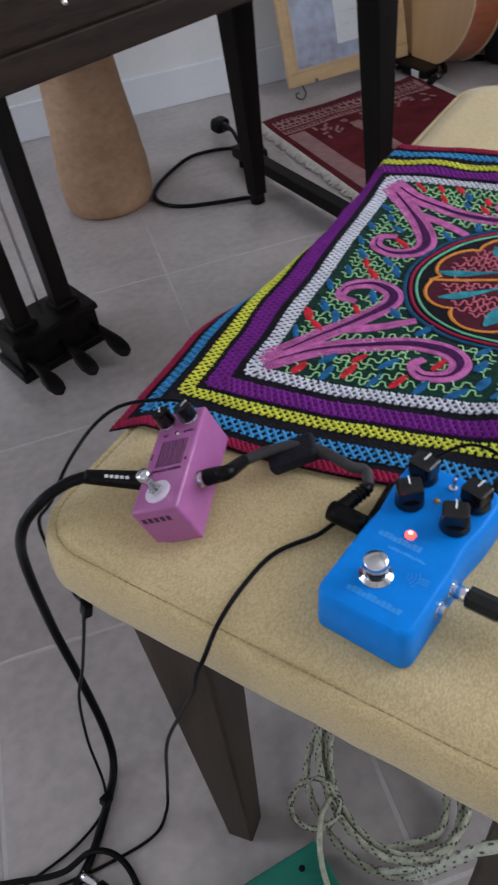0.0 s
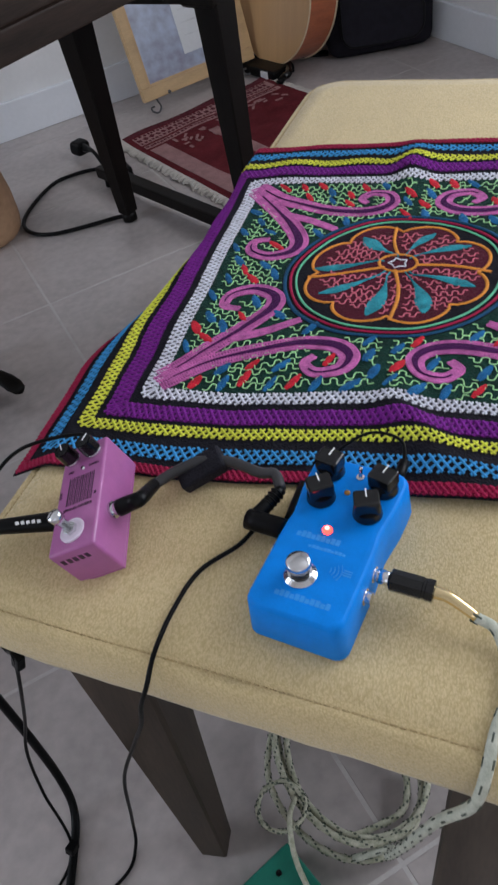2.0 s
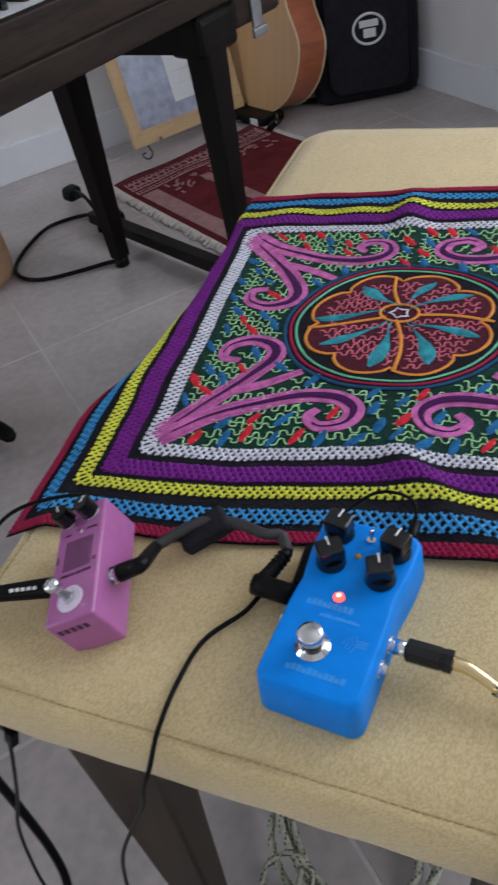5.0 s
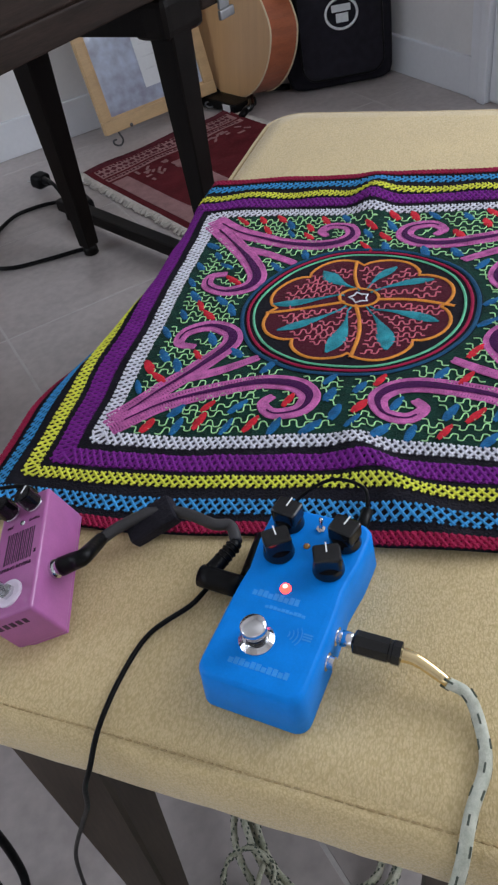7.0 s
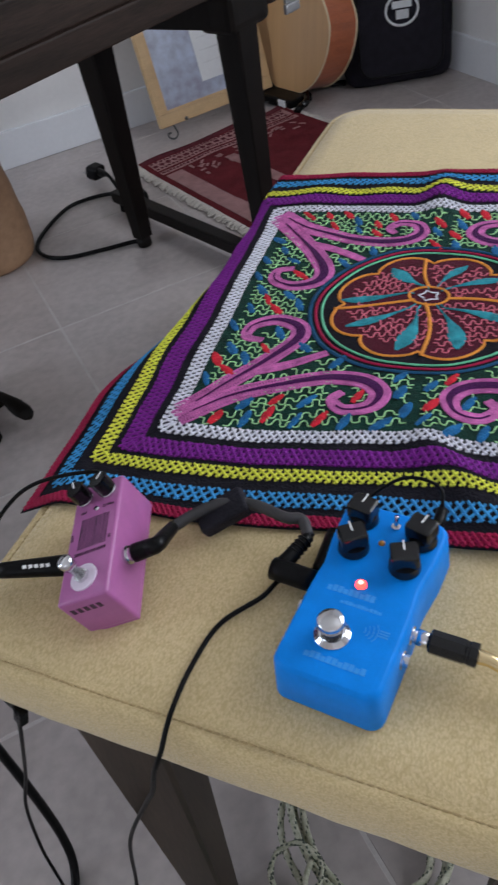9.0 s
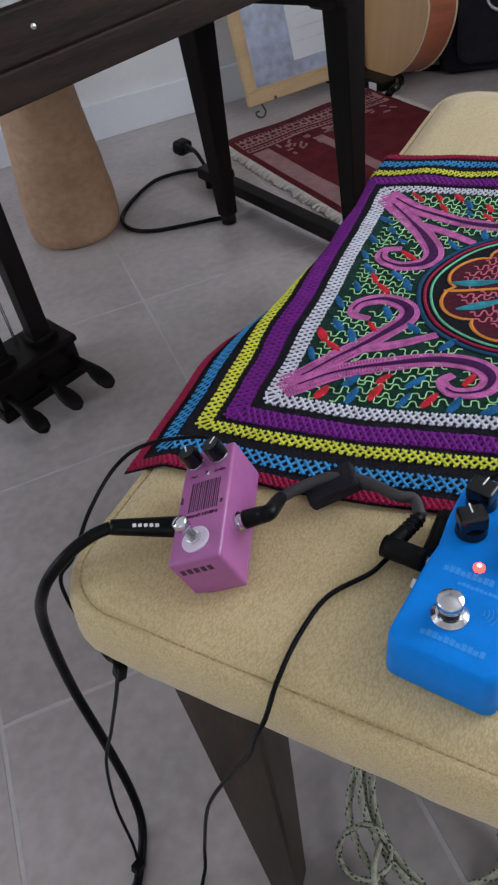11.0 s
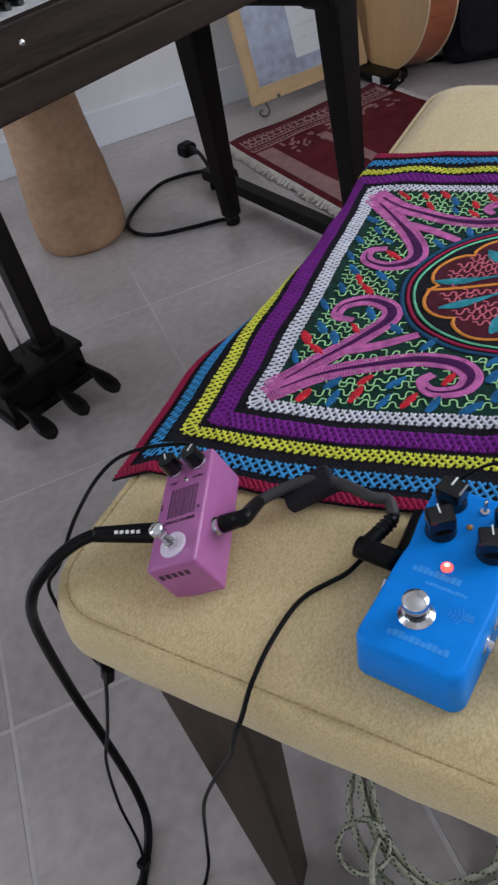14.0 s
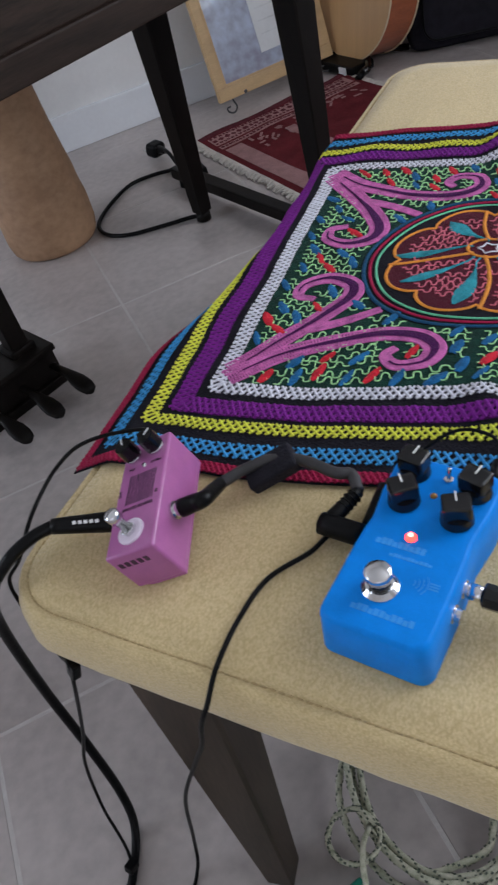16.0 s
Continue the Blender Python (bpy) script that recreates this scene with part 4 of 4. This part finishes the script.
for k in range(80):
    x = X0 + 0.035 + k * 0.0241
    if key is None:
        key = part("white_key", box(0, 0.0228, 0, 0.142, 0.714, 0.766, 0.0012, 1), IVORY, piano)
        mesh = key.data
    else:
        key = new("white_key", mesh)
        key.parent = piano
    key.location = (x, 0.044, 0)
    if k % 7 in (0, 1, 3, 4, 5):
        part("black_key", box(x + 0.0175, x + 0.029, 0.09, 0.186, 0.764, 0.778, 0.002, 1), PLASTIC, piano)
LX = 0.555
for lx, sgn in ((LX, 1), (X0 + 0.69 - LX, -1)):
    part("side_apron", box(-0.03, 0.03, -0.22, 0.25, 0.572, 0.651, 0.004, m=pose(lx + 0.028 * sgn, 0.235, 0, 0, 0, 8 * sgn)), EBONY, piano)
    for ly in (0.035, 0.43):
        lx = (LX + 0.070 if ly < 0.1 else LX) if sgn > 0 else (X0 + 0.69 - LX - (0.070 if ly < 0.1 else 0))
        tapered_leg(piano, lx, ly, 0.020, 0.034 if ly < 0.1 else 0.037, 0.03, 0.60)
        part("foot", lathe([(0.014, 0.0), (0.021, 0.004), (0.021, 0.022), (0.012, 0.032)], 14, m=Matrix.Translation((lx, ly, 0))), EBONY, piano, smooth=True)
floor_bar = part("floor_bar", box(-0.02, 0.02, -0.36, 0.36, 0.028, 0.062, 0.005), EBONY, piano, "low dark bar along the floor")
floor_bar.matrix_local = piano.matrix_world.inverted() @ pose(0.945, 1.16, 0, 0, 0, 15.5)
for y in (-0.33, 0.33):
    part("bar_foot", cone(0.014, 0.012, 0.0, 0.03, 12, 0.002, m=Matrix.Translation((0, y, 0))), RUBBER, floor_bar)
part("corner_bracket", box(LX + 0.022, LX + 0.150, 0.0, 0.10, 0.562, 0.6475, 0.020, 3), EBONY, piano)
part("end_block", box(0.70, 0.87, 0.004, 0.075, 0.585, 0.6475, 0.016, 3), EBONY_RAIL, piano, "rounded worn block under the rail")
part("latch", merge(box(0.752, 0.786, -0.004, 0.004, 0.575, 0.645, 0.003), box(0.744, 0.794, -0.010, 0.0, 0.556, 0.576, 0.004)), STEEL, piano, "dull metal latch")
# the pedal lyre
LY = Vector((-0.214, 0.290))
part("lyre_box", box(LY.x - 0.104, LY.x + 0.104, LY.y - 0.055, LY.y + 0.055, 0.022, 0.088, 0.004), EBONY, piano)
part("lyre_plinth", box(LY.x - 0.114, LY.x + 0.114, LY.y - 0.065, LY.y + 0.065, 0.0, 0.024, 0.005), EBONY, piano)
part("lyre_cap", box(LY.x - 0.110, LY.x + 0.110, LY.y - 0.062, LY.y + 0.062, 0.086, 0.102, 0.005), EBONY, piano)
for dx in (-0.055, 0.055):
    part("lyre_post", box(LY.x + dx - 0.022, LY.x + dx + 0.022, LY.y - 0.020, LY.y + 0.020, 0.10, 0.652, 0.004), EBONY, piano)
    part("post_base", box(LY.x + dx - 0.031, LY.x + dx + 0.031, LY.y - 0.03, LY.y + 0.03, 0.10, 0.118, 0.006), EBONY, piano)
part("pedal_rod", tube([(LY.x, LY.y, 0.1), (LY.x, LY.y, 0.65)], 0.003, 8, 2), CHROME, piano)
for dx in (-0.086, 0.0, 0.086):
    rings = []
    for y, w, z, h in ((0.0, 0.009, 0.052, 0.006), (-0.05, 0.010, 0.054, 0.006), (-0.08, 0.013, 0.053, 0.007), (-0.105, 0.019, 0.047, 0.008), (-0.13, 0.020, 0.040, 0.008), (-0.148, 0.015, 0.034, 0.007), (-0.154, 0.006, 0.031, 0.004)):
        rings.append([(LY.x + dx + w * math.cos(a), LY.y - 0.05 + y * 0.92, z + h * math.sin(a)) for a in (i * math.tau / 12 for i in range(12))])
    part("pedal", loft(rings), EBONY, piano, "dark rounded foot pedal", smooth=True)

# ---- things against the wall ----
drum = thing("wooden_drum", pose(0.432, 1.466, 0), "tall pale wooden hand drum with a flared carved foot", "drum")
prof = []
for z, r in ((0.0, 0.112), (0.005, 0.121), (0.016, 0.128), (0.04, 0.133), (0.06, 0.134), (0.08, 0.1345), (0.10, 0.133), (0.12, 0.131), (0.14, 0.1295), (0.16, 0.128), (0.18, 0.126), (0.20, 0.124), (0.225, 0.121), (0.25, 0.118), (0.33, 0.110), (0.42, 0.103), (0.52, 0.098), (0.62, 0.104), (0.72, 0.13), (0.82, 0.155)):
    prof.append((r, z))
body = part("body", lathe(prof, 48), DRUM, drum, "carved pale wood with shallow wavy grooves", smooth=True)
for v in body.data.vertices:
    a = math.atan2(v.co.y, v.co.x)
    v.co.z += 0.012 * math.sin(a * 3 + 1) * min(1, v.co.z / 0.1) * (v.co.z < 0.3)
    k = 1 + 0.012 * math.sin(v.co.z * 70 + 2.2 * math.sin(a * 2)) * max(0, 1 - abs(v.co.z - 0.14) / 0.14)
    v.co.x, v.co.y = v.co.x * k, v.co.y * k
part("drum_skin", lathe([(0.156, 0.815), (0.157, 0.828), (0.15, 0.833), (0.01, 0.834)], 48), PAPER, drum)

rug = thing("patterned_rug", pose(0.998, 1.735, 0, 0, 0, 8.5), "small dark red patterned wool rug with pale fringe", "rug")
RW, RL = 0.60, 1.05
def ripple(ob):
    """Lets a piece of the rug follow its waves and its uneven edge."""
    for v in ob.data.vertices:
        x, y = v.co.x, v.co.y
        v.co.z += 0.012 * max(0, noise.noise((x * 5, y * 5, 1.0))) + 0.010 * math.exp(-(y / 0.06) ** 2) * (0.5 + 0.5 * math.sin(x * 21))
        v.co.y += 0.016 * noise.noise((x * 7, 2.0, 0.0))
    return ob


bm = box(0, RW, -RL, 0, 0.001, 0.010)
bmesh.ops.subdivide_edges(bm, edges=[e for e in bm.edges if e.calc_length() > 0.1], cuts=40, use_grid_fill=True)
ripple(part("rug_body", bm, RUG_RED, rug, "dark red pile", smooth=False))


def patch_row(bm, x0, x1, y0, y1, z0, z1, step=0.03):
    k = x0
    while k < x1 - 0.001:
        box(k, min(k + step, x1), y0, y1, z0, z1, bm=bm)
        k += step
    return bm


ripple(part("edge_band", patch_row(bmesh.new(), 0.004, RW - 0.004, -0.030, -0.003, 0.0098, 0.0114), RUG_DARK, rug))
bm = patch_row(bmesh.new(), 0.02, RW - 0.02, -0.098, -0.038, 0.0098, 0.0114)
patch_row(bm, 0.02, RW - 0.02, -0.135, -0.112, 0.0098, 0.0114)
for k in range(28):
    box(0.022, 0.082, -0.15 - 0.03 * (k + 1), -0.15 - 0.03 * k, 0.0098, 0.0114, bm=bm)
    box(0.225, 0.262, -0.20 - 0.03 * (k + 1), -0.20 - 0.03 * k, 0.0098, 0.0114, bm=bm)
ripple(part("border", bm, RUG_CREAM, rug, "faded rose border", kind="stuff"))
bm, rnd = bmesh.new(), random.Random(5)
for y, s in ((-0.046, 0.012), (-0.067, 0.020), (-0.088, 0.012), (-0.123, 0.012)):
    k = 0.024
    while k < RW - 0.04:
        w = s * rnd.uniform(0.5, 1.0)
        box(-w / 2, w / 2, -s * 0.4, s * 0.4, 0.0112, 0.0124, bm=bm, m=pose(k + w / 2, y + rnd.uniform(-0.002, 0.002), 0, 0, 0, rnd.choice((0, 0, 45))))
        k += w + s * rnd.uniform(0.3, 0.6)
ripple(part("border_pattern", bm, RUG_DARK, rug, kind="stuff"))
bm = bmesh.new()
for k in range(40):
    x, y = rnd.uniform(0.10, RW - 0.05), rnd.uniform(-0.205, -0.15) - (0.05 if k % 6 == 0 else 0)
    w = rnd.uniform(0.006, 0.016)
    box(-w, w, -0.0045, 0.0045, 0.0098, 0.0113, bm=bm, m=pose(x, y, 0, 0, 0, rnd.choice((0, 45, 90, 135))))
ripple(part("motif", bm, RUG_CREAM, rug, kind="stuff"))
bm = bmesh.new()
for edge, sgn in ((0.0, -1), (RW, 1)):
    for k in range(150):
        y = -RL * k / 150 - 0.003
        e = rnd.uniform(0.022, 0.034)
        tube([(edge, y, 0.007), (edge + sgn * e * 0.5, y + rnd.uniform(-0.004, 0.004), 0.009), (edge + sgn * e, y + rnd.uniform(-0.01, 0.01), 0.003)], 0.0040, 4, 2, bm)
ripple(part("fringe", bm, FRINGE, rug, "off-white knotted fringe", kind="stuff"))

picture = thing("framed_picture", pose(1.155, 1.895, 0.040, -14, 0, 6), "pine-framed blue picture leaning near the wall", "picture frame")
FW, FH = 0.47, 0.62
for name, d in (("bottom_rail", (0, FW, -0.014, 0.014, 0, 0.042)), ("top_rail", (0, FW, -0.014, 0.014, FH - 0.042, FH)), ("stile", (0, 0.034, -0.0135, 0.0135, 0.0415, FH - 0.0415)), ("stile", (FW - 0.042, FW, -0.0135, 0.0135, 0.0415, FH - 0.0415))):
    part(name, box(*d, 0.004), PINE, picture)
part("inner_lip", merge(box(0.034, 0.042, -0.006, 0.006, 0.05, FH - 0.042), box(0.034, FW - 0.042, -0.0058, 0.006, 0.042, 0.050)), PINE, picture)
part("print", box(0.042, FW - 0.042, -0.003, 0.003, 0.05, FH - 0.043), ART, picture, "blue-grey landscape print")
part("mount", box(0.205, 0.40, -0.0052, -0.0032, 0.098, FH - 0.09), PAPER, picture, "white printed sheet")
for k in range(9):
    part("print_line", box(0.225, 0.375 - 0.02 * (k % 3), -0.0057, -0.0051, 0.15 + k * 0.04, 0.155 + k * 0.04), GREY, picture)
part("backing", box(0.02, FW - 0.02, 0.004, 0.010, 0.02, FH - 0.02), PINE, picture)
IRON = material("wrought_iron", (0.09, 0.09, 0.095), 0.5, metal=0.6)
for x in (0.03, FW - 0.05):
    part("scroll_foot", tube([(x + 0.02, 0.03, 0.06), (x + 0.018, -0.005, -0.002), (x + 0.015, -0.03, -0.025), (x - 0.005, -0.045, -0.038), (x - 0.022, -0.04, -0.032), (x - 0.022, -0.03, -0.02), (x - 0.008, -0.03, -0.018)], 0.0032, 8, 8), IRON, picture, "scrolled iron foot", smooth=True)
part("hook", cone(0.007, 0.005, 0, 0.008, 10, 0.001, m=axis((0, -1, 0), (0.10, -0.012, 0.006))), IRON, picture)

# acoustic guitar on a low stand


def guitar_outline(n=64):
    """Half widths of the body along its length, from the tail up."""
    out = []
    for k in range(n):
        a = k * math.tau / n
        z = 0.265 - 0.265 * math.cos(a)
        t = z / 0.53
        if t < 0.42:
            w = 0.205 * math.sqrt(max(0, 1 - ((t - 0.42) / 0.422) ** 2))
        elif t < 0.72:
            w = 0.205 - 0.070 * 0.5 * (1 - math.cos(math.pi * (t - 0.42) / 0.30))
        else:
            w = 0.135 + 0.012 * math.sin(math.pi / 2 * min(1, (t - 0.72) / 0.12)) if t < 0.84 else 0.147 * math.sqrt(max(0, 1 - ((t - 0.84) / 0.162) ** 2))
        out.append((w if math.sin(a) >= 0 else -w, z))
    return out


guitar = thing("acoustic_guitar", pose(1.655, 1.872, 0.030, -9, 0, -78), "acoustic guitar with spruce top and reddish sides on a low stand", "guitar")
shape = guitar_outline()
part("sides", loft([[(x, y, z) for x, z in shape] for y in (0.0, 0.125)]), MAHOGANY, guitar, "reddish mahogany sides", smooth=False)
part("top", loft([[(x * 1.004, y, z * 1.004 - 0.001) for x, z in shape] for y in (-0.004, 0.0005)]), SPRUCE, guitar, "pale spruce top")
for y in (0.0, 0.125):
    part("binding", tube([(x * 1.006, y, z * 1.006 - 0.0015) for x, z in shape + shape[:1]], 0.0034, 6, 0), BINDING, guitar, smooth=True)
part("neck", box(-0.026, 0.026, -0.012, 0.012, 0.52, 0.94, 0.006), MAHOGANY, guitar)
part("fingerboard", box(-0.026, 0.026, -0.018, -0.012, 0.39, 0.94, 0.002), EBONY, guitar)
part("headstock", box(-0.037, 0.037, -0.008, 0.010, 0.94, 1.11, 0.006), MAHOGANY, guitar)
stand = thing("guitar_stand", pose(1.655, 1.872, 0, 0, 0, -78), "low black folding guitar stand", "guitar stand")
part("cradle", tube([(-0.13, -0.055, 0.022), (-0.12, -0.02, 0.028), (0, 0.06, 0.030), (0.12, -0.02, 0.028), (0.13, -0.055, 0.022)], 0.013, 10, 6), PLASTIC, stand, smooth=True)
part("spine", tube([(0, 0.06, 0.03), (0, 0.19, 0.25), (0, 0.225, 0.40)], 0.011, 10, 4), PLASTIC, stand, smooth=True)
for sx in (-1, 1):
    part("foot", tube([(sx * 0.13, -0.055, 0.022), (sx * 0.14, -0.085, 0.014)], 0.013, 10, 2), RUBBER, stand, smooth=True)
    part("rear_leg", tube([(0, 0.06, 0.03), (sx * 0.09, 0.2, 0.012)], 0.011, 8, 2), PLASTIC, stand, smooth=True)
part("yoke", box(-0.15, 0.10, -0.075, 0.03, 0.004, 0.038, 0.012, 3), RUBBER, stand, "padded black yoke")
part("strap_end", tube([(-0.10, -0.07, 0.03), (-0.15, -0.11, 0.014), (-0.19, -0.10, 0.01)], 0.012, 8, 4), NYLON, stand, smooth=True)
part("tag", box(0.035, 0.07, -0.082, -0.076, 0.008, 0.036, 0.001, m=None), PAPER, stand, "small white tag")

bag = thing("gig_bag", pose(2.035, 1.735, 0.0, -7, 0, -24), "black padded guitar gig bag with a round grey emblem", "gig bag")
rings = []
for z, k, d in ((0.0, 0.86, 0.7), (0.012, 0.96, 0.9), (0.04, 1.0, 1.0), (0.2, 1.02, 1.05), (0.45, 1.0, 1.0), (0.7, 0.82, 0.9), (0.95, 0.5, 0.75), (1.05, 0.4, 0.6)):
    rings.append([(0.19 * k * math.copysign(abs(math.cos(a)) ** 0.35, math.cos(a)), 0.07 * d * math.copysign(abs(math.sin(a)) ** 0.5, math.sin(a)), z) for a in (i * math.tau / 40 for i in range(40))])
part("body", loft(rings), NYLON, bag, "black woven nylon", smooth=True)
pocket = rounded(0.29, 0.5, 0.05, 0, 0, 6)
part("pocket", loft([[(x - 0.145, y0, z + 0.035) for x, z, _ in pocket] for y0 in (-0.095, -0.06)]), NYLON, bag, "padded front pocket")
part("pocket_piping", tube([(x - 0.145, -0.094, z + 0.035) for x, z, _ in pocket + pocket[:1]], 0.004, 6, 0), RUBBER, bag, smooth=True)
part("emblem_ring", tube([(0.055 * math.cos(a) + 0.005, -0.097, 0.235 + 0.047 * math.sin(a)) for a in (i * math.tau / 32 for i in range(33))], 0.0045, 6, 0), PAPER, bag, "round pale grey emblem", smooth=True)
part("emblem_shape", merge(box(-0.028, 0.038, -0.099, -0.096, 0.241, 0.263, 0.001), box(-0.015, 0.028, -0.099, -0.096, 0.208, 0.236, 0.001)), GREY, bag, "grey emblem shape")

# power cable loop and plug under the piano
cord = thing("mains_cable", pose(0, 0, 0), "black power cord looped on the tiles under the piano", "cable")
part("cable", tube([(0.90, 1.50, 0.03), (0.85, 1.60, 0.012), (0.78, 1.628, 0.008), (0.71, 1.615, 0.008), (0.62, 1.53, 0.008), (0.563, 1.44, 0.008), (0.567, 1.36, 0.008), (0.62, 1.305, 0.008), (0.72, 1.275, 0.008), (0.80, 1.258, 0.008), (0.832, 1.235, 0.010)], 0.0062, 8, 8), RUBBER, cord, smooth=True)
part("tail", tube([(0.88, 1.58, 0.02), (0.875, 1.66, 0.045), (0.866, 1.735, 0.035)], 0.0065, 8, 6), RUBBER, cord, smooth=True)
part("plug", merge(box(-0.028, 0.028, -0.024, 0.024, -0.022, 0.022, 0.016, 4, m=pose(0.858, 1.75, 0.034, 10, 5, 30)), cone(0.014, 0.009, 0, 0.05, 14, 0.002, m=axis((0.2, -1, 0.1), (0.864, 1.735, 0.036)))), RUBBER, cord, "black mains plug")
for dx in (-0.008, 0.008):
    part("prong", tube([(0.845 + dx, 1.768, 0.03), (0.833 + dx, 1.79, 0.028)], 0.0024, 8, 1), CHROME, cord)
part("transformer", box(0.87, 0.93, 1.44, 1.54, 0.001, 0.05, 0.01, 3), RUBBER, cord, "black power brick")

# ---- floor tiles ----
TS = 0.5
tile_mesh = None
for i in range(-5, 5):
    for j in range(-5, 5):
        x0, y0 = i * TS, j * TS - 0.02
        w, h = min(TS, EAST - x0), min(TS, NORTH - y0)
        if x0 < -2.6 or y0 < -2.55 or w < 0.02 or h < 0.02:
            continue
        full = w == TS and h == TS
        if full and tile_mesh:
            ob = new("tile", tile_mesh)
            ob.parent = floor
        else:
            ob = part("tile", box(0.003, w - 0.003, 0.003, h - 0.003, -0.012, 0.0, 0.0006, 1), TILE, floor)
            if full:
                tile_mesh = ob.data
        ob.location = (x0, y0, 0)
